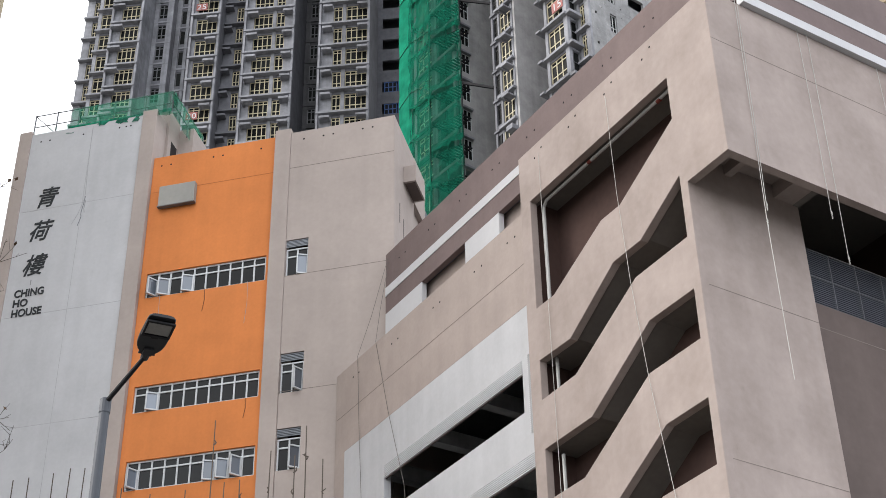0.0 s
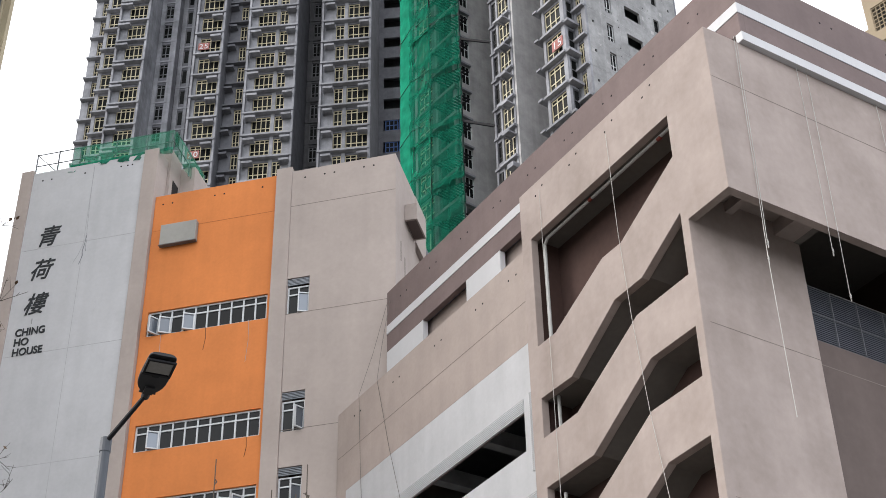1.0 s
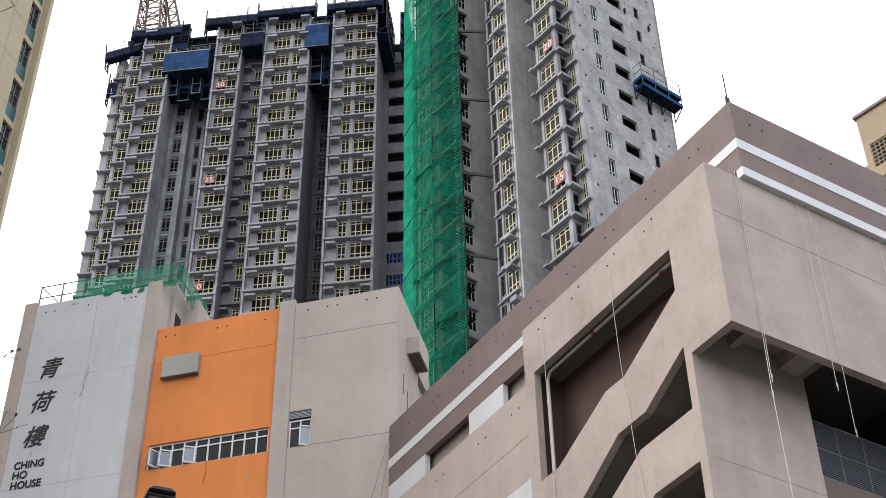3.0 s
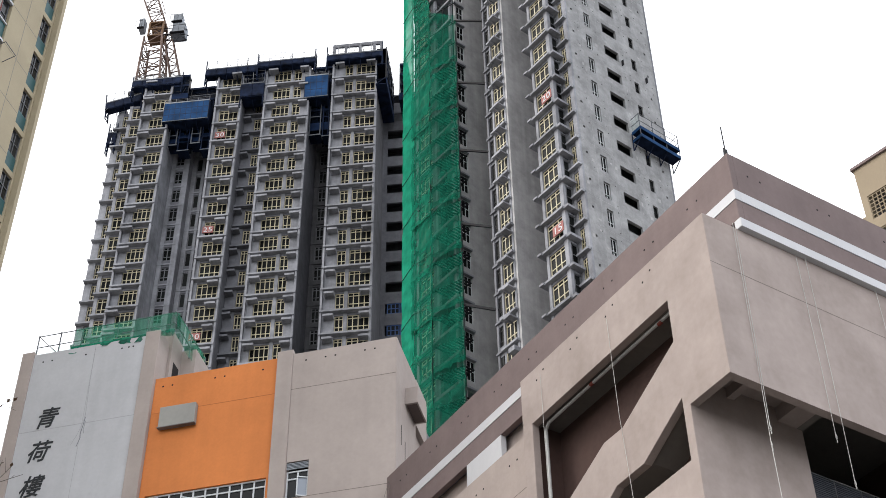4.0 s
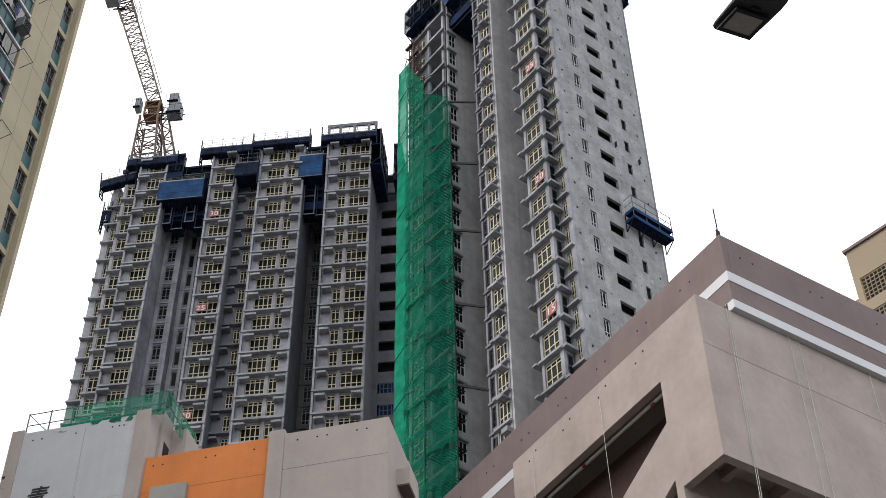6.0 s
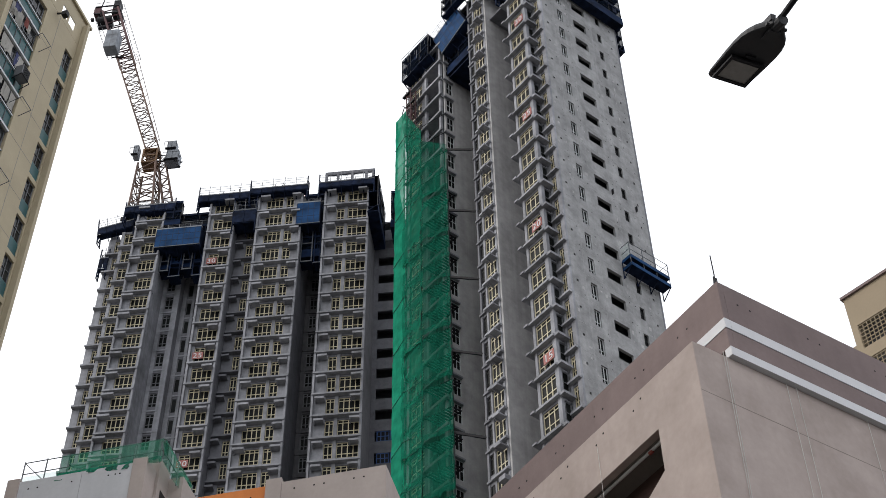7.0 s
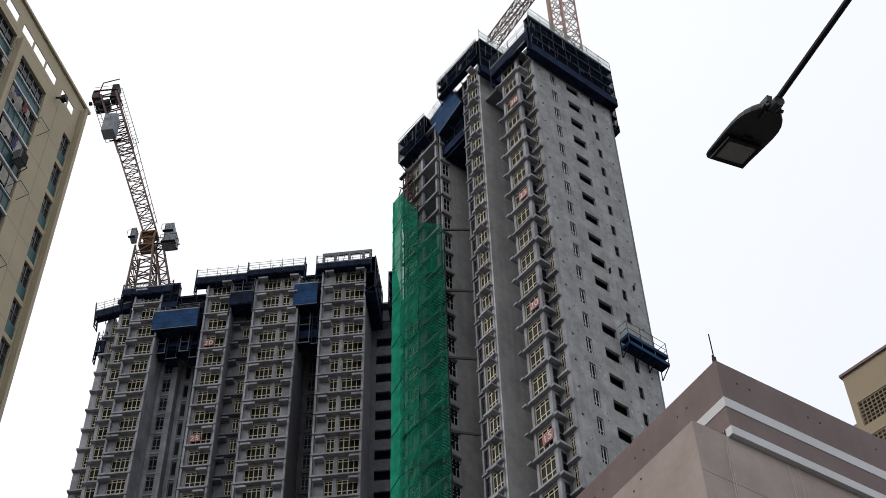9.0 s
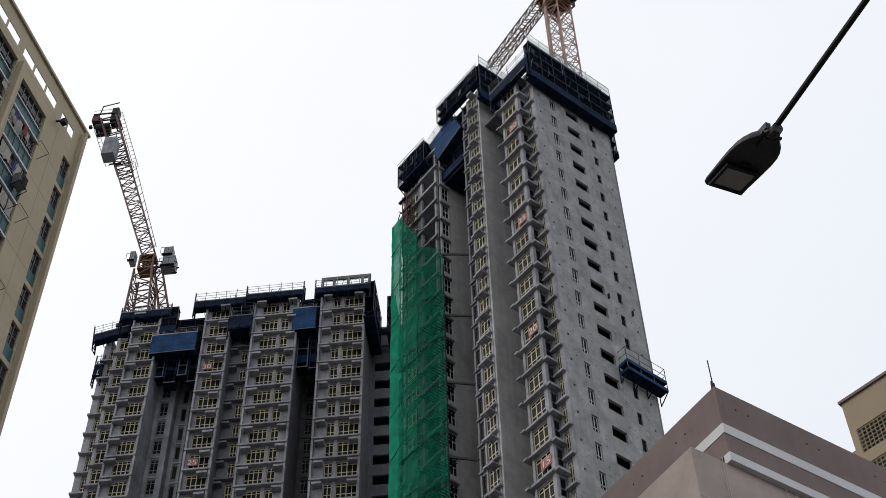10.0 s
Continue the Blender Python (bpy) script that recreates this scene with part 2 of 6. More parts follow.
# ---- mesh tools ----
class Geo:
    def __init__(self):
        self.v, self.f = [], []

    def box(self, x0, y0, z0, x1, y1, z1):
        k = len(self.v)
        self.v += [(x, y, z) for z in (z0, z1) for y in (y0, y1) for x in (x0, x1)]
        self.f += [tuple(k + i for i in q) for q in ((0, 2, 3, 1), (4, 5, 7, 6), (0, 1, 5, 4), (2, 6, 7, 3), (0, 4, 6, 2), (1, 3, 7, 5))]
        return self

    def face(self, *pts):
        k = len(self.v)
        self.v += [tuple(p) for p in pts]
        self.f.append(tuple(range(k, k + len(pts))))
        return self

    def plate(self, outer, holes, y0, y1, flip=False):
        """A wall in the x-z plane between y0 and y1, with openings that go through it; flip: in the y-z plane between x0 and x1."""
        from mathutils.geometry import tessellate_polygon
        loops = [outer, *holes]
        flat = [p for lp in loops for p in lp]
        put = (lambda a, d, z: (d, a, z)) if flip else (lambda a, d, z: (a, d, z))
        k, n = len(self.v), len(flat)
        self.v += [put(a, y0, z) for a, z in flat] + [put(a, y1, z) for a, z in flat]
        for tri in tessellate_polygon([[Vector((a, z, 0)) for a, z in lp] for lp in loops]):
            self.f.append(tuple(k + i for i in tri))
            self.f.append(tuple(k + n + i for i in reversed(tri)))
        at = 0
        for lp in loops:
            m = len(lp)
            for i in range(m):
                j = (i + 1) % m
                self.f.append((k + at + i, k + at + j, k + n + at + j, k + n + at + i))
            at += m
        return self

    def tube(self, p, q, r, n=6, r2=None):
        p, q = Vector(p), Vector(q)
        d = (q - p).normalized()
        a = d.orthogonal().normalized()
        b = d.cross(a)
        k, r2 = len(self.v), r if r2 is None else r2
        for c, s in ((p, r), (q, r2)):
            self.v += [tuple(c + s * (math.cos(6.28318 * i / n) * a + math.sin(6.28318 * i / n) * b)) for i in range(n)]
        self.f += [(k + i, k + (i + 1) % n, k + n + (i + 1) % n, k + n + i) for i in range(n)]
        self.f += [tuple(k + i for i in reversed(range(n))), tuple(k + n + i for i in range(n))]
        return self

    def pipe(self, pts, radii, n=6):
        """One continuous tube through the points."""
        k = len(self.v)
        for i, c in enumerate(pts):
            d = (Vector(pts[min(i + 1, len(pts) - 1)]) - Vector(pts[max(i - 1, 0)])).normalized()
            a = d.cross(Vector((0.31, 0.95, 0.05))).normalized()
            b = d.cross(a)
            self.v += [tuple(Vector(c) + radii[i] * (math.cos(6.28318 * j / n) * a + math.sin(6.28318 * j / n) * b)) for j in range(n)]
        for i in range(len(pts) - 1):
            self.f += [(k + i * n + j, k + i * n + (j + 1) % n, k + (i + 1) * n + (j + 1) % n, k + (i + 1) * n + j) for j in range(n)]
        self.f += [tuple(k + j for j in reversed(range(n))), tuple(k + (len(pts) - 1) * n + j for j in range(n))]
        return self

    def line(self, pts, r, n=5):
        for p, q in zip(pts, pts[1:]):
            self.tube(p, q, r, n)
        return self

    def lattice(self, p, q, w0, w1, bays, r, up=(0, 0, 1)):
        """A square lattice boom from p to q with laced sides."""
        p, q = Vector(p), Vector(q)
        d = (q - p).normalized()
        a = d.cross(Vector(up))
        a = a.normalized() if a.length > 0.01 else Vector((1, 0, 0))
        b = d.cross(a)
        ring = []
        for i in range(bays + 1):
            t = i / bays
            w = (w0 + (w1 - w0) * t) / 2
            c = p + (q - p) * t
            ring.append([c + w * (sa * a + sb * b) for sa, sb in ((1, 1), (1, -1), (-1, -1), (-1, 1))])
        for i in range(4):
            self.tube(ring[0][i], ring[-1][i], r, 5)
        for k in range(bays):
            for i in range(4):
                j = (i + 1) % 4
                self.tube(ring[k][i], ring[k + 1][j] if k % 2 else ring[k + 1][i], r * 0.5, 4) if k % 2 else self.tube(ring[k][j], ring[k + 1][i], r * 0.5, 4)
                self.tube(ring[k][i], ring[k][j], r * 0.5, 4)
        return self

    def mesh(self, name, mat):
        me = bpy.data.meshes.new(name)
        me.from_pydata(self.v, [], self.f)
        me.materials.append(mat)
        bm = bmesh.new()
        bm.from_mesh(me)
        bmesh.ops.recalc_face_normals(bm, faces=bm.faces)
        bm.to_mesh(me)
        bm.free()
        return me


def box(*a):
    return Geo().box(*a)


def part(name, geo, mat, parent, label="", at=None, bevel=0.0, kind=""):
    """One mesh object under a thing; geo is a Geo or a mesh that alike parts share."""
    ob = new(name, geo.mesh(name, mat) if isinstance(geo, Geo) else geo)
    ob.parent = parent
    if at is not None:
        ob.matrix_basis = at if isinstance(at, Matrix) else Matrix.Translation(at)
    if bevel:
        mod = ob.modifiers.new("worn_edge", "BEVEL")
        mod.width, mod.segments, mod.limit_method, mod.angle_limit = bevel, 2, "ANGLE", radians(40)
    return tagged(ob, label=label, kind=kind)


def thing(name, m, label, category, group="", kind=""):
    ob = new(name)
    ob.empty_display_size = 0.3
    ob.matrix_basis = m
    return tagged(ob, label, category, group, kind)


def site(x, y, z, heading):
    """Local x runs along a facade to the right, local y goes into the building; heading is clockwise from straight ahead."""
    return pose(x, y, z, 0, 0, 90 - heading)


def rect(a0, z0, a1, z1):
    return [(a0, z0), (a1, z0), (a1, z1), (a0, z1)]


CACHE = {}


def window_meshes(w, h, lights, mat, glass, transoms=(0.28,), bar=0.06, depth=0.08):
    """Frame with mullions and transoms, and the glass behind it; local origin at the lower left."""
    key = (round(w, 2), round(h, 2), lights, mat.name, glass.name, transoms)
    if key not in CACHE:
        xs = [0, *[w * i / lights for i in range(1, lights)], w]
        zs = [0, *[h * t for t in transoms], h]
        half = bar / 2
        gaps = []
        for i in range(len(xs) - 1):
            for j in range(len(zs) - 1):
                gaps.append(rect(xs[i] + (bar if i == 0 else half), zs[j] + (bar if j == 0 else half), xs[i + 1] - (bar if i == len(xs) - 2 else half), zs[j + 1] - (bar if j == len(zs) - 2 else half)))
        g = Geo().plate(rect(0, 0, w, h), gaps, 0, depth)
        CACHE[key] = g.mesh("window_frame", mat), box(bar / 2, depth * 0.5, bar / 2, w - bar / 2, depth * 0.5 + 0.012, h - bar / 2).mesh("pane", glass)
    return CACHE[key]


def window(parent, x, y, z, w, h, lights, mat=None, glass=None, transoms=(0.28,), bar=0.06, turn=0, label=""):
    f, p = window_meshes(w, h, lights, mat or YELLOW, glass or GLASS, transoms, bar)
    ob = part("window", f, None, parent, label, pose(x, y, z, 0, 0, turn))
    part("pane", p, None, ob)
    return ob


# ---- ground and terrace ----
tagged(part("ground", box(-2500, -2500, -0.5, 2500, 2500, 0), ASPHALT, None), "grey worn paved ground stretching to the horizon", "ground", kind="structure")
tagged(part("terrace", box(-140, 62, 0, 120, 260, 31), HILL, None), "high concrete terrace that carries the tower blocks", "terrace", kind="structure")


# ---- car park and stair block ----
carpark = thing("car_park_building", site(5.98, 30.2, 0, 147.5), "beige and white multi-storey car park with a zigzag stair front", "building")


def stair_front():
    g = Geo()
    L, R, step = -6.36, -0.05, 2.95
    holes = [
        [(L, 27.2), (R, 27.28), (R, 25.9), (-2.42, 24.64), (-3.25, 24.64), (-5.53, 23.53), (L, 23.53)],
        [(L, 21.87), (-4.95, 21.84), (-2.9, 23.1), (-1.75, 23.12), (R, 24.08), (R, 22.22), (-2.1, 22.18), (-4.83, 20.7), (L, 20.66)],
        [(L, 19.2), (-4.3, 19.22), (-1.75, 20.72), (R, 20.72), (R, 19.35), (-1.95, 19.34), (-4.77, 17.74), (L, 17.74)],
    ]
    for k in range(5):
        d = step * k
        holes.append([(L, 16.26 - d), (-4.2, 16.28 - d), (-1.55, 17.77 - d), (R, 17.79 - d), (R, 16.12 - d), (-1.95, 16.1 - d), (-4.75, 14.7 - d), (L, 14.7 - d)])
    g.plate([(-6.83, 0), (0.22, 0), (0.22, 23.72), (1.74, 23.72), (1.74, 29.03), (-6.83, 29.03)], holes, 0, 0.24)
    return g


part("stair_front_wall", stair_front(), BEIGE, carpark, "beige rendered wall with zigzag openings", bevel=0.015)
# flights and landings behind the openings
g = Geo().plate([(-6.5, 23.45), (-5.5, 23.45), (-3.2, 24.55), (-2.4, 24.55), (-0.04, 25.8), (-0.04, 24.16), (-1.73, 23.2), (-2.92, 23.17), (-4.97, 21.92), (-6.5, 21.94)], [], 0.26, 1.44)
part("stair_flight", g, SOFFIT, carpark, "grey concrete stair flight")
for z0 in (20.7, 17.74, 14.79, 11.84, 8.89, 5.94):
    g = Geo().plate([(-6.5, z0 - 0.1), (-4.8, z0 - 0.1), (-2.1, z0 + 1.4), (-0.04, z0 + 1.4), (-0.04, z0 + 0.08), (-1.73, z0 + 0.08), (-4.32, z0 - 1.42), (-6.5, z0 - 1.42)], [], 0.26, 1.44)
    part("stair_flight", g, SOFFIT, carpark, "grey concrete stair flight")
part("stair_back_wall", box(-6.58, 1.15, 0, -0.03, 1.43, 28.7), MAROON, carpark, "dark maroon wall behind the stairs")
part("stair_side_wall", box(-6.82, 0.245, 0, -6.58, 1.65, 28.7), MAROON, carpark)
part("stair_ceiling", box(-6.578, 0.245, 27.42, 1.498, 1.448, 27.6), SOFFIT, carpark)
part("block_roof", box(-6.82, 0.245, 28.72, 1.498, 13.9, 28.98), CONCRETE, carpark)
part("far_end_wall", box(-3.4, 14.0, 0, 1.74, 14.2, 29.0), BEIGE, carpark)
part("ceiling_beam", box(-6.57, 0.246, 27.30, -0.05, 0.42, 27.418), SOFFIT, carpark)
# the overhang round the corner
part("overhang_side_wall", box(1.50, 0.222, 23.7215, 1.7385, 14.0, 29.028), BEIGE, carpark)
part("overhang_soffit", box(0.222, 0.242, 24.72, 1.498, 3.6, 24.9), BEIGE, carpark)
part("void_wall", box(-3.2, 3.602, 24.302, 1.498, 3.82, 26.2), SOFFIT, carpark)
part("soffit_rib", box(0.222, 1.3, 24.42, 1.498, 1.52, 24.718), BEIGE, carpark)
part("soffit_rib", box(0.222, 2.95, 24.30, 1.498, 3.598, 24.718), BEIGE, carpark)
part("corner_pillar", box(-0.02, 0.222, 0, 0.2185, 3.8, 24.718), BEIGE, carpark)
# darker brown here stands in for shade on the lower side
part("side_wall", box(-0.35, 3.802, 0, 0.08, 14.0, 21.5), SHADED_BROWN, carpark, "brown rendered lower side wall")
# side room in dark colours that stand in for its shade
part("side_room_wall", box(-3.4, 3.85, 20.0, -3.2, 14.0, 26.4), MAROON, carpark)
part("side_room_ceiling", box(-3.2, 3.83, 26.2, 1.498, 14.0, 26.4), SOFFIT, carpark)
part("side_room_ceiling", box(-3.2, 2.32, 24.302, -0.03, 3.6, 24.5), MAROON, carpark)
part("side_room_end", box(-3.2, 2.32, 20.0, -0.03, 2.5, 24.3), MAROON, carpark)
part("side_room_floor", box(-3.2, 2.52, 20.8, -0.36, 14.0, 21.0), CONCRETE, carpark)
for v in range(10):
    part("grille_post", box(-0.06, 3.82 + 0.95 * v, 21.5, 0.05, 3.84 + 0.95 * v, 23.2), STEEL, carpark)
for z in (21.5, 22.35, 23.18):
    part("grille_rail", box(-0.06, 3.82, z, 0.052, 13.9, z + 0.02), STEEL, carpark)
g = Geo()
for i in range(27):
    g.box(-0.03, 3.82, 21.54 + i * 0.061, 0.03, 13.9, 21.565 + i * 0.061)
part("grille_slat", g, POLE, carpark, "grey steel louvre grille", kind="stuff")
part("duct", Geo().tube((-0.6, 5.4, 23.55), (-0.6, 12, 23.55), 0.22, 12), PIPE, carpark)
# panel joints on the side faces
part("joint", box(0.218, 0.25, 20.770, 0.2225, 3.8, 20.785), JOINT, carpark)
part("joint", box(0.218, 0.25, 16.200, 0.2225, 3.8, 16.215), JOINT, carpark)
part("joint", box(1.736, 0.0, 27.32, 1.7425, 13.9, 27.335), JOINT, carpark)
part("joint", box(0.078, 3.81, 20.765, 0.0835, 13.9, 20.79), JOINT, carpark)

# long wing
V = 0.14
holes = []
for k, d in enumerate((0.0, 2.97, 5.94, 8.91, 11.88, 14.85)):
    holes.append(rect(-15.05, 20.78 - d, -7.38 if k == 0 else -6.9, 22.4 - d))
part("wing_upper_wall", Geo().plate([(-18.38, 24.04), (-6.83, 24.04), (-6.83, 27.2), (-18.38, 27.2)], [], V, V + 0.25), TAN, carpark, "tan rendered parapet wall", bevel=0.012)
part("wing_end_strip", box(-18.38, V, 0, -17.72, V + 0.25, 24.04), TAN, carpark)
part("wing_white_wall", Geo().plate([(-17.72, 0), (-6.83, 0), (-6.83, 24.04), (-17.72, 24.04)], holes, V, V + 0.25), WHITE, carpark, "white rendered wall with long openings", bevel=0.01)
part("joint", box(-18.3, V - 0.004, 25.44, -6.85, V + 0.01, 25.46), JOINT, carpark)
for k, d in enumerate((0.0, 2.97, 5.94, 8.91, 11.88)):
    right = -7.38 if k == 0 else -6.9
    g = Geo()
    for i in range(7):
        z = 21.985 - d + i * 0.06
        g.box(-15.05, V - 0.012, z, right, V + 0.05, z + 0.032)
    # dark sheet behind the slats, painted for shade in the gaps
    part("louvre_gap_shade", box(-15.05, V + 0.05, 21.96 - d, right, V + 0.08, 22.4 - d), SHADED_BROWN, carpark)
    part("louvre", g, TRIM, carpark, "white louvre strip above the opening")
    part("floor_slab", box(-17.7, V + 0.26, 20.0 - d, -6.85, 9.0, 20.3 - d), PALE, carpark)
    for u in (-16.0, -13.2, -10.4, -7.6):
        part("slab_beam", box(u, V + 0.26, 22.45 - d, u + 0.35, 8.9, 22.96 - d), PALE, carpark)
        part("column", box(u, 4.0, 20.3 - d, u + 0.5, 4.6, 22.45 - d), CONCRETE, carpark)
g = Geo()
for i in range(40):
    g.box(-7.1, V - 0.03, 20.05 + i * 0.061, -6.9, V + 0.0, 20.08 + i * 0.061)
part("louvre", g, TRIM, carpark, "narrow upright louvre strip")
# dark back wall, the shade of the parking decks in its colour
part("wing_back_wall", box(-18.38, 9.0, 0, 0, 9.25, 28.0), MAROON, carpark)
part("wing_roof", box(-18.38, V + 0.26, 26.0, -6.85, 9.0, 26.3), CONCRETE, carpark)
part("wing_end_wall", box(-18.38, V + 0.252, 0, -18.14, 9.0, 26.0), TAN, carpark)

# brown top storey, set back, with two white bands that run round the corner
B0, B1, S = 1.25, 1.45, 1.87
for nm, mat, z0, z1, out_ in (("parapet", BROWN, 30.42, 31.86, 0.0), ("white_band", TRIM, 30.06, 30.42, 0.02), ("brown_band", BROWN, 29.34, 30.06, 0.0)):
    part(nm, box(-16.95, B0 - out_, z0, S + out_, B1, z1), mat, carpark, bevel=0.008)
    part(nm, box(S - 0.2, B1, z0, S + out_, 14.0, z1), mat, carpark, bevel=0.008)
part("white_band", box(S - 0.2, B0 - 0.01, 29.035, S + 0.04, 14.0, 29.338), TRIM, carpark)
for a, b, z in ((-16.95, -14.5, 26.3), (-11.75, -9.75, 26.3), (-6.8, -1.0, 29.04)):
    part("white_panel", box(a, B0, z, b, B1, 29.338), TRIM, carpark)
part("top_storey_recess_wall", box(-16.9, 1.62, 26.3, -6.85, 1.8, 29.49), BEIGE, carpark)
part("top_roof", box(-16.9, B1, 29.5, S - 0.2, 9.0, 29.8), CONCRETE, carpark)

# rows of formwork tie holes: dark discs painted for the shade inside
g = Geo()
for a, z in [(u + e, 28.55 + 0.18 * (e > 0)) for u in (-6.0, -4.3, -2.6, -0.9) for e in (0, 0.35)]:
    g.tube((a, -0.004, z), (a, 0.03, z), 0.035, 8)
for a, z in [(u + e, 26.62) for u in (-17.2, -14.6, -12.0, -9.6, -7.8) for e in (0, 0.4)]:
    g.tube((a, V - 0.004, z), (a, V + 0.03, z), 0.035, 8)
for a in [u + e for u in range(-16, 2, 2) for e in (0, 0.42)]:
    g.tube((a, B0 - 0.004, 31.2), (a, B0 + 0.03, 31.2), 0.035, 8)
for v in [1.9 + 2.6 * k + e for k in range(5) for e in (0, 0.45)]:
    g.tube((S - 0.02, v, 31.25), (S + 0.004, v, 31.25), 0.035, 8)
part("tie_holes", g, HOLE, carpark, kind="stuff")
part("lightning_rod", Geo().tube((S - 0.1, B0 + 0.08, 31.86), (S - 0.1, B0 + 0.08, 33.05), 0.018, 6).tube((S - 0.1, B0 + 0.08, 31.86), (S - 0.1, B0 + 0.08, 32.08), 0.06, 8).tube((S - 0.16, B0 + 0.08, 31.86), (S - 0.13, B0 + 0.08, 32.2), 0.03, 6), DARKSTEEL, carpark)

# drain pipes inside the stair openings
g = Geo().line([(-6.24, 0.4, 23.6), (-6.24, 0.4, 27.05), (-6.05, 0.36, 27.18), (-0.2, 0.36, 27.26)], 0.05, 8)
part("drain_pipe", g, PIPE, carpark, "white drain pipe with red collars")
g = Geo()
for z in (23.75,):
    part("pipe_collar", Geo().tube((-6.24, 0.4, z), (-6.24, 0.4, z + 0.14), 0.056, 8), REDPAINT, carpark)
for u in (-4.0, -0.9):
    part("pipe_collar", Geo().tube((u, 0.36, 27.207), (u + 0.14, 0.36, 27.209), 0.056, 8), REDPAINT, carpark)

for z0 in (20.7, 17.74, 14.75):
    part("drain_pipe", Geo().tube((-6.1, 0.4, z0), (-6.1, 0.4, z0 + 1.3), 0.05, 8), PIPE, carpark)


def hanging_rope(pts, label, r=0.008, knot=None, mat=None):
    ob = part("rope", Geo().pipe(pts, [r] * len(pts), 6), mat or ROPE, None, at=carpark.matrix_basis.copy())
    if knot:
        part("knot", Geo().line([(knot[0] + x, knot[1] + y, knot[2] + z) for x, y, z in ((0, 0, 0.16), (0.012, 0.022, 0.07), (0.008, -0.025, 0.05), (0.014, 0.02, 0.03), (0.008, -0.012, 0.0), (0.006, 0.015, -0.05), (0, 0.005, -0.10))], 0.014, 5), ROPE, ob)
    return tagged(ob, label, "rope", "ropes hanging from the roof")


hanging_rope([(1.80, 1.02, 29.1), (1.78, 0.95, 24.5), (1.80, 0.86, 21.9), (1.81, 0.88, 17.6)], "thin white rope hanging down the beige corner wall", knot=(1.80, 0.86, 21.8))
hanging_rope([(1.80, 1.10, 29.1), (1.79, 1.02, 25.0), (1.80, 0.93, 22.4)], "thin white rope with a knot at its end", knot=(1.80, 0.93, 22.3))
hanging_rope([(1.80, 3.22, 29.1), (1.79, 3.22, 25.0), (1.80, 3.16, 22.9)], "thin white rope with a knot at its end", knot=(1.80, 3.16, 22.85))
hanging_rope([(1.80, 3.58, 29.1), (1.79, 3.55, 25.0), (1.80, 3.46, 21.6)], "thin white rope hanging past the soffit", knot=(1.80, 3.46, 21.6))
hanging_rope([(1.80, 6.2, 29.1), (1.79, 6.2, 25.0), (1.80, 6.15, 23.0)], "thin white rope hanging down the beige side wall")
hanging_rope([(-5.75, -0.05, 28.6), (-5.72, -0.06, 24.0), (-5.7, -0.06, 16.0), (-5.7, -0.06, 9.0)], "thin pale rope hanging across the stair openings")
hanging_rope([(-2.52, -0.05, 28.4), (-2.42, -0.06, 25.0), (-2.22, -0.06, 22.0), (-1.9, -0.06, 19.0), (-1.4, -0.05, 15.5)], "thin pale rope hanging across the stair openings")
hanging_rope([(-16.75, 1.22, 31.6), (-16.8, 0.6, 29.0), (-16.84, 0.1, 27.25), (-16.6, 0.06, 24.5), (-16.38, 0.06, 21.8), (-16.3, 0.06, 17.0)], "thin dark rope hanging slack down the car park wall", mat=DARKROPE)
hanging_rope([(-16.7, 1.22, 31.4), (-16.2, 0.6, 28.9), (-15.6, 0.1, 27.2), (-14.7, 0.06, 24.2), (-13.7, 0.06, 21.2), (-13.6, 0.06, 20.4)], "slack grey rope hanging down the car park wall", mat=DARKROPE)


# ---- low block with the name sign ----
low = thing("housing_block", site(-4.0, 45.9, 0, 103.6), "low white, orange and beige housing block with a name sign", "building")
part("white_wall", box(-13.35, -0.04, 0, -8.38, 0.3, 40.8), WHITE, low, "white rendered wall with the name sign", bevel=0.012)
part("pilaster", box(-13.9, -0.10, 0, -13.35, 0.3, 40.95), PINK, low, bevel=0.012)
part("pilaster", box(-8.38, -0.10, 0, -7.76, 0.9, 40.95), PINK, low, bevel=0.012)
wins = [(31.87, 32.96), (26.99, 28.07), (23.95, 25.08), (20.95, 22.08), (17.95, 19.08), (14.95, 16.08)]
part("orange_wall", Geo().plate(rect(-7.76, 0, -2.58, 38.55), [rect(-7.52, a, -2.72, b) for a, b in wins], 0.12, 0.4), ORANGE, low, "orange rendered wall", bevel=0.01)
part("pilaster", box(-2.58, -0.02, 0, -1.932, 0.4, 38.75), PINK, low, bevel=0.012)
small = [(31.82, 33.42), (26.93, 28.53), (23.94, 25.54), (20.94, 22.54), (17.94, 19.54)]
part("beige_wall", Geo().plate(rect(-1.93, 0, 2.28, 38.55), [rect(-1.92, a, -1.05, b) for a, b in small], 0.04, 0.34), PINK, low, "beige rendered wall")
part("side_wall", box(2.03, 0.342, 0, 2.28, 2.9, 38.55), PINK, low, bevel=0.012)
part("side_wall", box(2.03, 2.902, 36.3, 2.30, 4.5, 38.55), PINK, low)
part("side_wall", box(2.0, 2.902, 0, 2.1, 8.0, 36.3), PINK, low)
part("side_hood", Geo().plate([(1.3, 36.2), (2.7, 36.2), (2.7, 36.95), (1.3, 36.95)], [], 2.284, 2.78, flip=True), PINK, low, "beige box hood with shade painted under it")
# thin dark sheet painted as the shade under the hood
part("hood_underside_shade", box(2.32, 1.4, 36.18, 2.72, 2.6, 36.198), SHADED_BROWN, low)
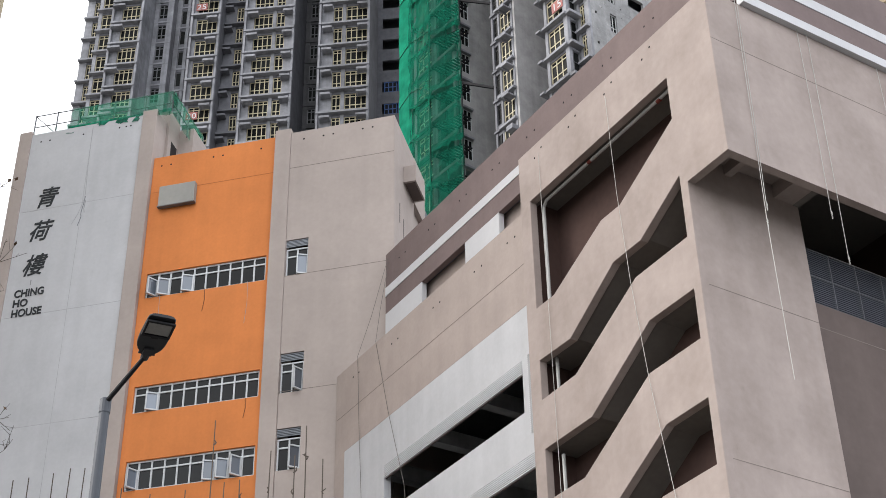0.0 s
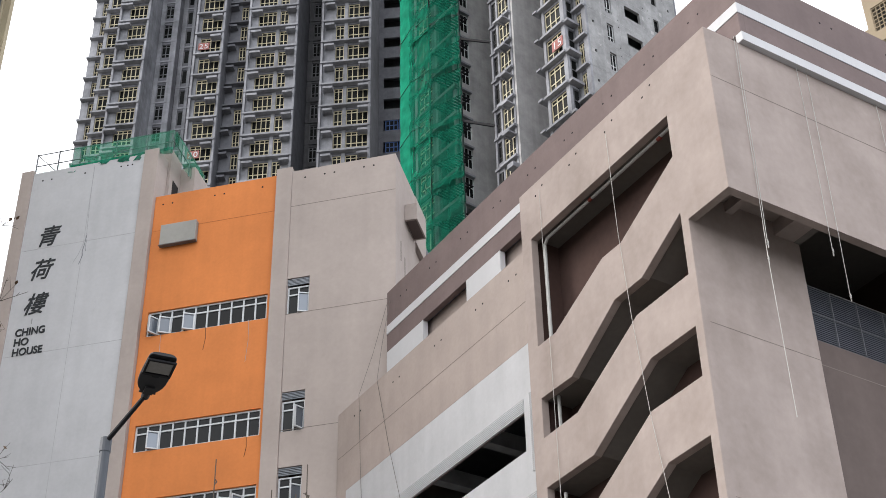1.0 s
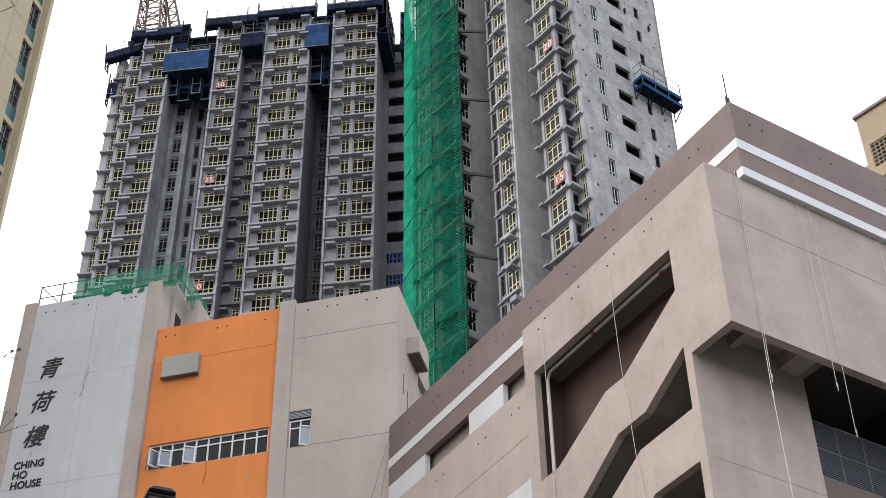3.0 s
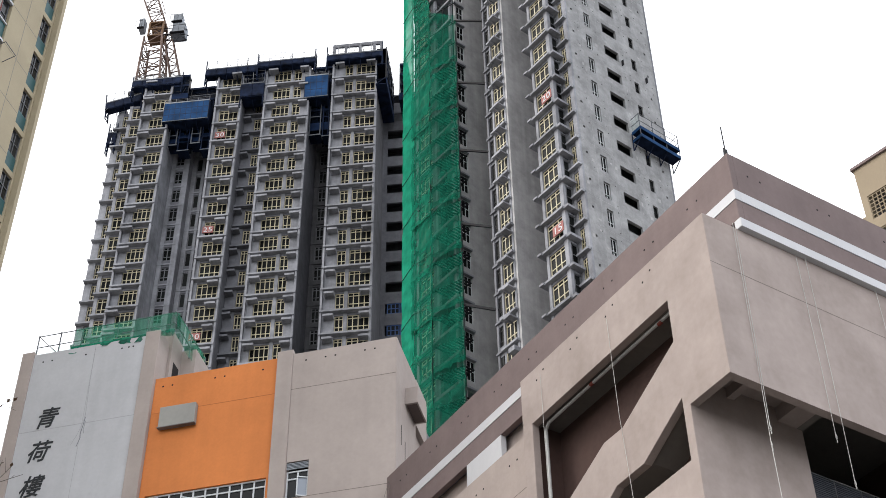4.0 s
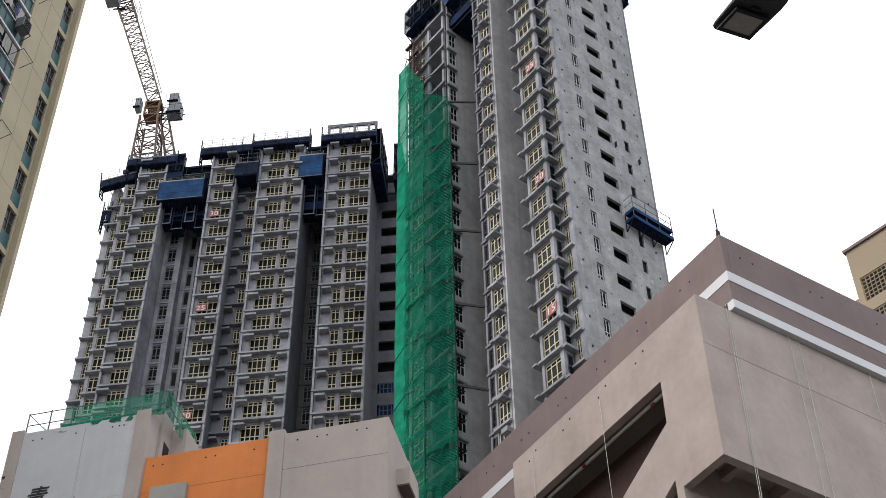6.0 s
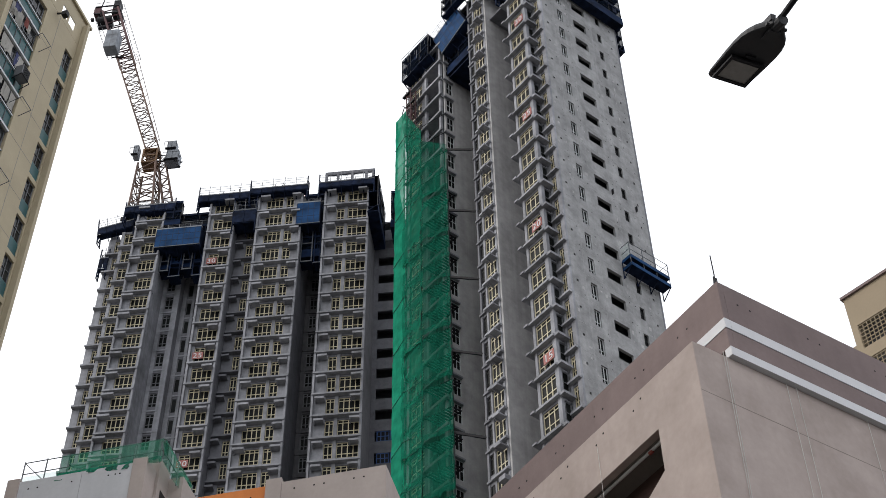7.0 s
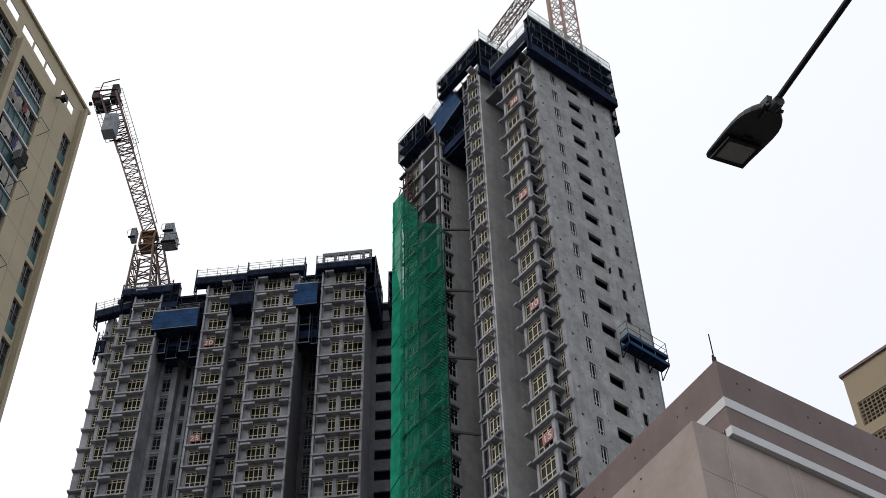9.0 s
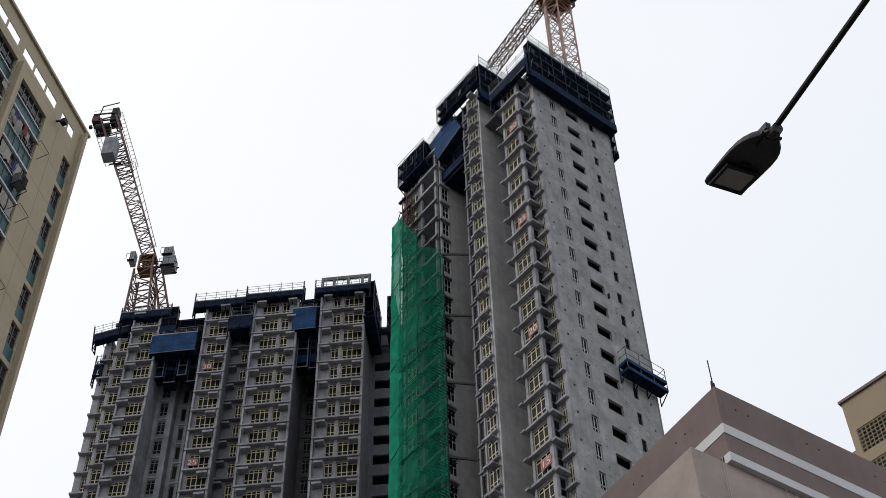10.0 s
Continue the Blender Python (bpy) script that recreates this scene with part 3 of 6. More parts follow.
# slits are dark strips on the wall, painted as shade
for v, z in ((0.75, 34.4), (1.3, 34.0), (1.8, 33.5), (2.4, 33.1)):
    part("vent_slit", box(2.275, v, z - 0.45, 2.286, v + 0.06, z + 0.45), HOLE, low)
part("roof", box(-13.3, 0.31, 40.0, -7.8, 9.0, 40.3), CONCRETE, low)
part("roof", box(-7.74, 0.42, 37.6, 2.02, 8.0, 37.9), CONCRETE, low)
part("back_wall", box(-13.9, 9.0, 0, 2.1, 9.3, 37.5), PINK, low)
part("end_wall", box(-13.9, 0.302, 0, -13.6, 9.0, 40.9), PINK, low)
part("stair_head_wall", box(-8.3, 0.902, 37.0, -7.64, 1.9, 41.6), PINK, low)
part("stair_head_wall", box(-7.9, 1.9, 37.0, -7.0, 3.6, 41.3), PINK, low)
# dark sheet on the wall, painted as a shaded opening
part("stair_head_opening_shade", box(-7.642, 1.2, 38.9, -7.63, 1.75, 40.2), HOLE, low)
part("partition", box(-7.74, 1.6, 0, -2.6, 1.75, 37.5), MAROON, low)
part("partition", box(-1.95, 1.2, 0, 2.0, 1.35, 37.5), MAROON, low)
for k, z in enumerate((36.8, 31.82, 26.98)):
    part("joint", box(-1.95, 0.036, z, 2.27, 0.045, z + 0.02), JOINT, low)
    part("joint", box(-13.3, -0.044, z, -8.4, -0.036, z + 0.015), FAINT, low)
    if k == 0:
        part("joint", box(-7.7, 0.116, z, -2.6, 0.124, z + 0.02), ORANGE_JOINT, low)
OPEN = ((0, 1, 3), (1,), (0, 6, 7, 8), (2, 5), (1, 8), (4,))
TURN = (58, 30, 22, 28, 12, 35, 24, 30, 52, 18)
for (a, b), opened in zip(wins, OPEN):
    window(low, -7.52, 0.2, a, 4.80, b - a, 10, WHITE_FRAME, SHOP_GLASS, (0.70,), 0.06, label="long strip of white-framed windows")
    for i in opened:
        f, p = window_meshes(0.45, (b - a) * 0.66, 1, WHITE_FRAME, PALE_GLASS, (), 0.05)
        o = part("sash", f, None, low, "open white casement", pose(-7.04 + i * 0.48, 0.17, a + 0.03, 0, 0, TURN[i]) @ Matrix.Translation((-0.45, 0, 0)))
        part("pane", p, None, o)
for i, (a, b) in enumerate(small):
    window(low, -1.92, 0.14, a, 0.87, 1.24, 2, WHITE_FRAME, SHOP_GLASS, (0.72,), 0.055)
    g = Geo()
    for k in range(5):
        g.box(-1.92, 0.08, a + 1.30 + k * 0.06, -1.05, 0.12, a + 1.335 + k * 0.06)
    part("louvre", g, MACHINE, low)
    f, p = window_meshes(0.42, 0.85, 1, WHITE_FRAME, PALE_GLASS, (), 0.045)
    o = part("sash", f, None, low, "open white casement", pose(-1.06, 0.11, a + 0.03, 0, 0, (24, 58, 40, 30, 20)[i]) @ Matrix.Translation((-0.42, 0, 0)))
    part("pane", p, None, o)
case = part("wall_box", box(-7.28, -0.12, 35.93, -5.78, 0.118, 36.88), PANEL, low, "flat grey metal box on the orange wall", bevel=0.02)
part("rim", box(-7.31, -0.13, 35.90, -5.75, 0.05, 35.928), STEEL, case)
g = Geo()
for u in (-12.9, -12.5, -11.0, -9.4, -9.1, -8.9):
    g.tube((u, -0.045, 40.35), (u, -0.02, 40.35), 0.04, 8)
for u in (-7.4, -7.0, -5.2, -4.8, -3.2):
    g.tube((u, 0.115, 38.1), (u, 0.13, 38.1), 0.04, 8)
for u in (-1.4, -0.6, -0.2, 1.0, 1.4):
    g.tube((u, 0.035, 38.15), (u, 0.05, 38.15), 0.04, 8)
part("tie_holes", g, HOLE, low, kind="stuff")


def lettering(name, text, size, x, z, parent, y=-0.056, fat=0.0, lean=0.0, spread=1.0):
    c = bpy.data.curves.new(name, "FONT")
    c.body, c.size, c.extrude, c.offset, c.shear = text, size, 0.012, fat, lean
    tmp = bpy.data.objects.new(name, c)
    me = bpy.data.meshes.new_from_object(tmp)
    bpy.data.objects.remove(tmp)
    me.materials.clear()
    me.materials.append(INK)
    return part(name, me, None, parent, "charcoal raised sign lettering", pose(x, y, z, 90, 0, 0) @ Matrix.Scale(spread, 4, (1, 0, 0)))


for word, z in (("CHING", 32.71), ("HO", 32.27), ("HOUSE", 31.82)):
    lettering("sign_word", word, 0.46, -12.95, z, low, fat=0.011, spread=0.86 if len(word) == 5 else 0.9)
for word, x, z in (("青", -12.72, 36.98), ("荷", -12.80, 35.36), ("樓", -12.82, 33.74)):
    lettering("sign_character", word, 1.04, x, z, low, lean=0.28, fat=0.008, spread=0.9)
# hairline cracks and upright joints in the white wall
part("joint", box(-10.615, -0.043, 24, -10.60, -0.037, 40.7), FAINT, low)
part("crack", Geo().line([(-10.6, -0.042, 40.6), (-10.58, -0.042, 38.6), (-10.52, -0.042, 37.2), (-10.56, -0.042, 36.9), (-10.72, -0.042, 36.3), (-10.95, -0.042, 35.8)], 0.006, 4), PALE, low)
part("stain", Geo().line([(-10.5, -0.041, 37.1), (-10.54, -0.041, 36.7), (-10.6, -0.041, 36.3), (-10.57, -0.041, 36.1), (-10.68, -0.041, 35.7)], 0.014, 6), CONCRETE, low, "dark damp stain")
part("stain", Geo().line([(-10.47, -0.041, 36.9), (-10.5, -0.041, 36.5), (-10.46, -0.041, 36.3)], 0.012, 5), PALE, low)
for u, z0, z1 in ((-5.1, 30.9, 31.9), (-3.4, 30.1, 31.9), (-3.2, 26.2, 27.0), (-6.9, 29.9, 31.9)):
    part("wire", Geo().line([(u, 0.11, z1), (u + 0.03, 0.11, (z0 + z1) / 2), (u - 0.04, 0.11, z0)], 0.008, 4), FAINT if z1 - z0 > 1.5 else DARKSTEEL, low)
part("sign_shadow_gap", box(-12.35, -0.043, 33.2, -12.31, -0.037, 33.45), PALE, low)

# roof-edge scaffold with green net
scaf = thing("roof_scaffold", low.matrix_basis @ Matrix.Translation((-13.4, 0.1, 40.8)), "light pole scaffold with green safety net on the roof edge", "scaffold")
for x, y in ((0, 0), (1.0, 0), (2.0, 0), (3.6, 0), (5.0, 0), (6.1, 0), (6.2, 1.6), (6.2, 3.2)):
    part("pole", Geo().tube((x, y, -0.1), (x, y, 1.15), 0.03, 6), STEEL, scaf)
for z in (0.5, 1.1):
    part("rail", Geo().tube((0, 0, z), (6.2, 0, z), 0.025, 6).tube((6.2, 0, z), (6.2, 3.2, z - 0.05), 0.025, 6), STEEL, scaf)
part("brace", Geo().tube((0, 0, 1.1), (1.0, 0, 0), 0.02, 5), STEEL, scaf)


def cloth(p, q, z0, z1, n, m, sag, seed, drop=0.0, flare=0.0):
    """A hanging net between p and q with folds and a scalloped lower edge."""
    r = random.Random(seed)
    g = Geo()
    d = Vector(q) - Vector(p)
    nrm = Vector((-d.y, d.x, 0)).normalized()
    low_edge = [z0 + r.uniform(-sag, sag) for _ in range(n + 1)]
    for j in range(m + 1):
        for i in range(n + 1):
            z = low_edge[i] + (z1 - drop * i / n - low_edge[i]) * j / m
            w = Vector(p) + d * (i / n) + nrm * (r.uniform(-1, 1) * sag * (0.3 if j == m else 1) - flare * (1 - j / m) ** 2 * (1 if 0 < i < n else 0.3))
            g.v.append((w.x, w.y, z))
    for j in range(m):
        for i in range(n):
            k = j * (n + 1) + i
            g.f.append((k, k + 1, k + n + 2, k + n + 1))
    return g


part("net", cloth((1.7, -0.05, 0), (6.2, -0.05, 0), -0.05, 1.1, 14, 4, 0.06, 1), THIN_NET, scaf, "green safety net")
part("net", cloth((6.24, 0, 0), (6.24, 3.2, 0), -0.15, 1.1, 8, 4, 0.06, 2), THIN_NET, scaf, "green safety net")
part("net_hem", cloth((1.6, -0.12, 0), (6.25, -0.12, 0), -0.22, 0.12, 18, 2, 0.09, 4), GREEN_NET, scaf, "gathered green net hem")
part("net", cloth((0.0, 0.0, 0), (1.7, -0.03, 0), -0.1, 0.35, 6, 2, 0.05, 3), THIN_NET, scaf)


# ---- tower blocks under construction ----
STOREY, SILL, HEAD, FIRST = 2.75, 0.55, 2.38, 0.6


def column(tower, u0, u1, v0, storeys, split, wins, hoods=(), mat=None, depth=2.4, lip=0.46, trim=0.05, frame_mat=None, z_off=0.0, skip=(), SILL=SILL, HEAD=HEAD, fins=False):
    """A stack of storeys across one bay: piers, spandrels, projecting slab edges, cooler hoods and windows."""
    mat = mat or BAY
    low_wall, t = Geo(), 0.2
    # spandrels take a darker concrete: shade under the ledges put in colour
    wall = CONCRETE if mat == BAY else mat
    z_end = FIRST + STOREY * storeys + z_off
    marks = [u0, *[m for a, b, _ in wins for m in (a, b)], u1]
    for a, b in zip(marks[::2], marks[1::2]):
        if b - a > 0.02:
            part("pier", box(a, v0, 0, b, v0 + t, z_end), mat, tower)
    for a, b, _ in wins:
        z0 = FIRST + z_off + SILL
        part("spandrel", box(a, v0 + 0.06, 0, b, v0 + t, z0), wall, tower)
        piece = box(a, v0 + 0.06, HEAD, b, v0 + t, STOREY + SILL).mesh("spandrel", wall)
        for k in range(storeys):
            z = FIRST + z_off + STOREY * k
            if k == storeys - 1:
                part("spandrel", box(a, v0 + 0.06, z + HEAD, b, v0 + t, z + STOREY), wall, tower)
            elif k >= split:
                part("spandrel", piece, None, tower, at=(0, 0, z))
            else:
                low_wall.box(a, v0 + 0.06, z + HEAD, b, v0 + t, z + STOREY + SILL)
    if split and wins:
        part("lower_spandrel", low_wall, wall, tower, kind="stuff")
    if fins:
        for a in (u0 - 0.05, u1 - 0.15):
            part("fin", box(a, v0 - 0.36, 0, a + 0.2, v0 - 0.002, z_end), mat, tower)
    edge = box(u0 - trim, v0 - lip, -0.10, u1 + trim, v0 + 0.12, 0.1).box(u0 + 0.21, v0 + 0.12, -0.12, u1 - 0.21, v0 + depth, 0.09).mesh("slab_edge", mat)
    lows, lowf, lowp = Geo(), Geo(), Geo()
    hood_meshes = [(Geo().box(a, v0 - 0.72, 1.92, b, v0, 2.04).box(a - 0.03, v0 - 0.78, 1.86, b + 0.03, v0 - 0.66, 2.10).box(a - 0.03, v0 - 0.66, 1.80, a + 0.09, v0, 2.08)).mesh("cooler_hood", mat) for a, b in hoods]
    for k in range(storeys):
        z = FIRST + z_off + STOREY * k
        if k >= split:
            part("slab_edge", edge, None, tower, at=(0, 0, z))
            for me in hood_meshes:
                part("cooler_hood", me, None, tower, at=(0, 0, z))
            for a, b, n in wins:
                if k not in skip:
                    window(tower, a, v0 + 0.125, z + SILL, b - a, HEAD - SILL, n, frame_mat or YELLOW, GLASS, (0.27, 0.80) if n > 1 else (), 0.084)
        else:
            lows.box(u0 - trim, v0 - lip, z - 0.13, u1 + trim, v0 + 0.12, z + 0.1).box(u0 + 0.21, v0 + 0.12, z - 0.12, u1 - 0.21, v0 + depth, z + 0.09)
            for a, b in hoods:
                lows.box(a, v0 - 0.5, z + 1.72, b, v0, z + 2.12)
            for a, b, n in wins:
                lowp.box(a, v0 + 0.1, z + SILL, b, v0 + 0.12, z + HEAD)
                for i in range(n + 1):
                    x = a + (b - a - 0.08) * i / n
                    lowf.box(x, v0 + 0.05, z + SILL, x + 0.08, v0 + 0.13, z + HEAD)
    if split:
        part("lower_slab_edge", lows, mat, tower, kind="stuff")
        if wins:
            part("lower_window_frame", lowf, frame_mat or YELLOW, tower, kind="stuff")
            part("lower_pane", lowp, GLASS, tower, kind="stuff")


def number_board(tower, text, u, v, z, turn=0):
    b = part("number_board", box(-0.55, 0, -0.44, 0.55, 0.05, 0.44), SIGNRED, tower, "red storey number board", pose(u, v, z, 0, 0, turn))
    for i, figure in enumerate(text):
        c = bpy.data.curves.new("digit", "FONT")
        c.body, c.size, c.align_x, c.extrude = figure, 0.9, "CENTER", 0.01
        tmp = bpy.data.objects.new("digit", c)
        me = bpy.data.meshes.new_from_object(tmp)
        bpy.data.objects.remove(tmp)
        me.materials.clear()
        me.materials.append(TRIM)
        part("digit", me, None, b, at=pose(0.25 * (2 * i - 1), -0.02, -0.32, 90, 0, 0))


NL, SPLIT = 35, 17
left = thing("tower_block", site(-22.85, 108.9, 31, 96), "grey concrete housing tower under construction with yellow window frames", "tower block", "towers under construction")
TOP = FIRST + STOREY * NL
column(left, 4.16, 9.03, 0, NL, SPLIT, [(5.0, 6.85, 4), (7.2, 8.05, 2)], [(4.5, 5.5), (8.0, 8.9)], fins=True)
column(left, 11.53, 16.33, 0, NL, SPLIT, [(12.85, 13.7, 2), (14.05, 16.15, 4)], [(11.9, 12.8), (15.3, 16.2)], fins=True)
column(left, -1.21, 1.63, 0, NL, SPLIT, [(-0.75, 1.3, 4)], [(0.45, 1.45)], fins=True)
column(left, -9.3, -6.24, 0, NL, SPLIT, [(-8.4, -6.6, 4)], [(-9.2, -8.0)], fins=True)
column(left, -11.2, -9.6, 0.9, NL - 1, SPLIT, [(-10.85, -9.85, 2)], [])
column(left, -12.9, -11.2, 1.9, NL - 1, SPLIT, [(-12.15, -11.5, 2)], [])
# two recessed bays; their darker concrete has the recess shade in it
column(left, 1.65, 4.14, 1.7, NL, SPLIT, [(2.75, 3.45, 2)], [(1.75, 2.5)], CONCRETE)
column(left, 9.05, 11.5, 5.0, NL, SPLIT, [(9.5, 10.3, 2)], [], SHADED_GREY, lip=0.05, frame_mat=STEEL)
column(left, -6.22, -4.3, 3.1, NL, SPLIT, [(-5.8, -4.9, 2)], [], BAY, lip=0.02, trim=0.0, depth=1.0, frame_mat=STEEL)
column(left, -4.28, -1.22, 4.2, NL, SPLIT, [(-3.8, -3.2, 1), (-2.9, -2.3, 1)], [], BAY, lip=0.02, trim=0.0, frame_mat=STEEL)
part("flank_wall", box(-4.5, 3.302, 0, -4.3, 4.198, FIRST + STOREY * NL - 0.05), BAY, left)
# flanks of the wings; recessed ones coloured darker where shade falls
for u0, u1, v0, v1, mat in ((8.83, 9.03, 0.2, 5.0, CONCRETE), (4.16, 4.36, 0.2, 1.7, BAY), (16.13, 16.33, 0.2, 5.2, SHADED_GREY), (11.53, 11.73, 0.2, 5.0, CONCRETE),
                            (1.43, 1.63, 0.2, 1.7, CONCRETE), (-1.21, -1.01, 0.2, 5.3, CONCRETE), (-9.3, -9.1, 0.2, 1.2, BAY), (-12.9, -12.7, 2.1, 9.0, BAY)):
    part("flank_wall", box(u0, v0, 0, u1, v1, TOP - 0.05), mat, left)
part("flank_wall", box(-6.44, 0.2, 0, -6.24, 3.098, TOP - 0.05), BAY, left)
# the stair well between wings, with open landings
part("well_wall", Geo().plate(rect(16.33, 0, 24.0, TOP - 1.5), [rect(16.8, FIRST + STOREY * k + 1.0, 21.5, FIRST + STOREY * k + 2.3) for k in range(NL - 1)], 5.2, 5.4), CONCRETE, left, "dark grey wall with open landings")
# slabs added behind the openings to keep daylight out of the well
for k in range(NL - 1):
    part("light_block_slab", box(16.4, 5.42, FIRST + STOREY * k + 0.7, 23.9, 6.98, FIRST + STOREY * k + 0.9), SHADED_GREY, left)
# blue-coloured frames on the lower stair-well windows
for k in range(SPLIT, 24):
    for a in (17.0, 18.35):
        window(left, a, 5.25, FIRST + STOREY * k + 1.0, 1.25, 1.3, 3, BLUE_FRAME, GLASS, (0.5,), 0.09)
part("core", box(-12.7, 9.0, 0, 24.0, 18.0, TOP - 0.4), CONCRETE, left)
# walls behind the windows; the rooms' shade is put in their colour
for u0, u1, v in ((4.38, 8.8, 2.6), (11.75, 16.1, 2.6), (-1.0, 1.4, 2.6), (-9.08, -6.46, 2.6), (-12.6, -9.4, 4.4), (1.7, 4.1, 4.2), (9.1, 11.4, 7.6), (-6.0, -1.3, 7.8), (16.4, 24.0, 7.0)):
    part("room_wall", box(u0, v, 0, u1, v + 0.15, TOP - 0.3), SHADED_GREY, left)
part("roof_slab", box(-12.7, 5.5, TOP, 24.0, 18.0, TOP + 0.25), CONCRETE, left)
for a, b in ((4.2, 9.0), (11.6, 16.3), (-1.15, 1.6), (-9.25, -6.3)):
    part("roof_slab", box(a, 0.05, TOP, b, 5.5, TOP + 0.25), CONCRETE, left)
for text, k in (("20", 21), ("25", 26), ("30", 31)):
    number_board(left, text, -0.35, -0.06, FIRST + STOREY * k + 1.25)


def climbing_platform(name, m, length, height, depth, label, mat=None, rails=1.4, box_panels=False, seed=0):
    """A climbing work platform: decks, a skirt of steel panels with seams, end frames, brackets and thin rails above."""
    r = random.Random(seed)
    p = thing(name, m, label, "work platform", "blue climbing platforms")
    mat = mat or NAVY
    part("deck", box(0, -depth, -0.10, length, 0.0, 0.0), mat, p)
    n = max(2, round(length / 1.2))
    for i in range(n):
        a, b = length * i / n, length * (i + 1) / n
        part("panel", box(a + 0.02, -depth - 0.05, -height * r.uniform(0.97, 1.0), b - 0.02, -depth, 0.0), BLUE if box_panels else mat, p)
        part("toe_board", box(a + 0.01, -depth - 0.075, -0.06, b - 0.01, -depth - 0.052, 0.10), MACHINE if box_panels else POLE, p)
    for i in range(n + 1):
        x = length * i / n
        part("rail_post", Geo().tube((x, -depth, -0.1), (x + r.uniform(-0.05, 0.05), -depth, rails * r.uniform(0.9, 1.25)), 0.034, 5), STEEL, p)
        part("bracket", Geo().tube((x, -depth + 0.05, -height), (x, 0, -height - 0.7), 0.05, 5), mat, p)
    for z in (rails * 0.35, rails * 0.65, rails * 0.95):
        part("rail", Geo().tube((0, -depth, z), (length, -depth, z + r.uniform(-0.08, 0.08)), 0.022, 5), STEEL, p)
    if box_panels:
        g = Geo()
        for f in (0.32, 0.64):
            g.box(0, -depth - 0.062, -height * f - 0.03, length, -depth - 0.052, -height * f + 0.03)
        for i in range(2 * n + 1):
            x = length * i / (2 * n)
            g.box(x - 0.025, -depth - 0.064, -height * 0.97, x + 0.025, -depth - 0.0535, -0.07)
        part("panel_seam", g, SEAM, p)
        part("foot_rail", Geo().tube((-0.1, -depth - 0.1, -height), (length + 0.1, -depth - 0.1, -height + 0.04), 0.05, 6), MACHINE, p, "grey foot rail")
        for x in (-0.052, length + 0.002):
            part("end_panel", box(x, -depth, -height, x + 0.05, -0.02, -0.102), NAVY, p)
        for i in range(n + 1):
            x = length * i / n
            part("hanger", Geo().box(x - 0.05, -0.12, -height - 0.9, x + 0.05, -0.02, 1.5), NAVY, p)
    else:
        for x in (0.0, length):
            part("end_frame", Geo().box(x - 0.06, -depth - 0.02, -height - 1.5, x + 0.06, -depth + 0.1, rails * 1.05).box(x - 0.06, -0.12, -height - 1.5, x + 0.06, 0.0, rails * 0.8).box(x - 0.04, -depth, -height - 0.9, x + 0.04, -0.1, -height - 0.78).box(x - 0.04, -depth, -height - 1.5, x + 0.04, -0.1, -height - 1.38), mat, p)
    for i in range(int(length * 1.5)):
        x, lean = r.uniform(0, length), r.uniform(-0.4, 0.4)
        part("prop", Geo().tube((x, -depth * r.uniform(0.1, 0.95), 0), (min(length, max(0, x + lean)), -depth * r.uniform(0.1, 0.95), rails * r.uniform(0.4, 1.0)), r.uniform(0.02, 0.045), 5), r.choice((STEEL, POLE, DARKSTEEL)), p)
    part("lower_deck", box(0, -depth, -height - 0.08, length, 0.0, -height), mat, p)
    return p


def on(tower, u, v, z, turn=0):
    return tower.matrix_basis @ pose(u, v, z, 0, 0, turn)


zt = TOP + 0.4
BAND = "dark blue climbing platform round the tower top"
climbing_platform("climbing_platform", on(left, 3.2, -0.1, zt), 6.4, 0.75, 0.8, BAND, seed=1)
climbing_platform("climbing_platform", on(left, -2.6, 0.1, zt - 0.15), 5.8, 0.95, 0.8, BAND, seed=2)
climbing_platform("climbing_platform", on(left, 10.9, -0.1, zt), 6.1, 0.8, 0.8, BAND, seed=3)
climbing_platform("climbing_platform", on(left, -10.8, 0.2, zt - 0.75), 5.6, 1.0, 0.8, "dark blue climbing platform under the crane", rails=0.8, seed=4)
climbing_platform("climbing_platform", on(left, -14.1, 2.0, zt - 1.9, -8) @ pose(0, 0, 0, 0, -5, 0), 4.2, 1.0, 0.8, BAND, seed=5)
climbing_platform("climbing_platform", on(left, -13.4, 2.2, zt - 6.4), 0.9, 1.6, 0.6, "small dark blue platform on the tower corner", seed=10)
climbing_platform("hanging_platform", on(left, -6.7, 0.9, 92.2), 4.9, 2.9, 1.5, "bright blue steel-sided platform hanging in a recess", rails=0.6, box_panels=True, seed=7)
climbing_platform("hanging_platform", on(left, 8.6, 0.9, 94.5), 2.5, 3.5, 1.5, "bright blue steel-sided platform hanging in a recess", rails=0.6, box_panels=True, seed=8)
climbing_platform("hanging_platform", on(left, 1.55, 0.9, 94.2), 2.5, 2.0, 1.5, "dark blue platform hanging in a recess", rails=2.2, seed=9)
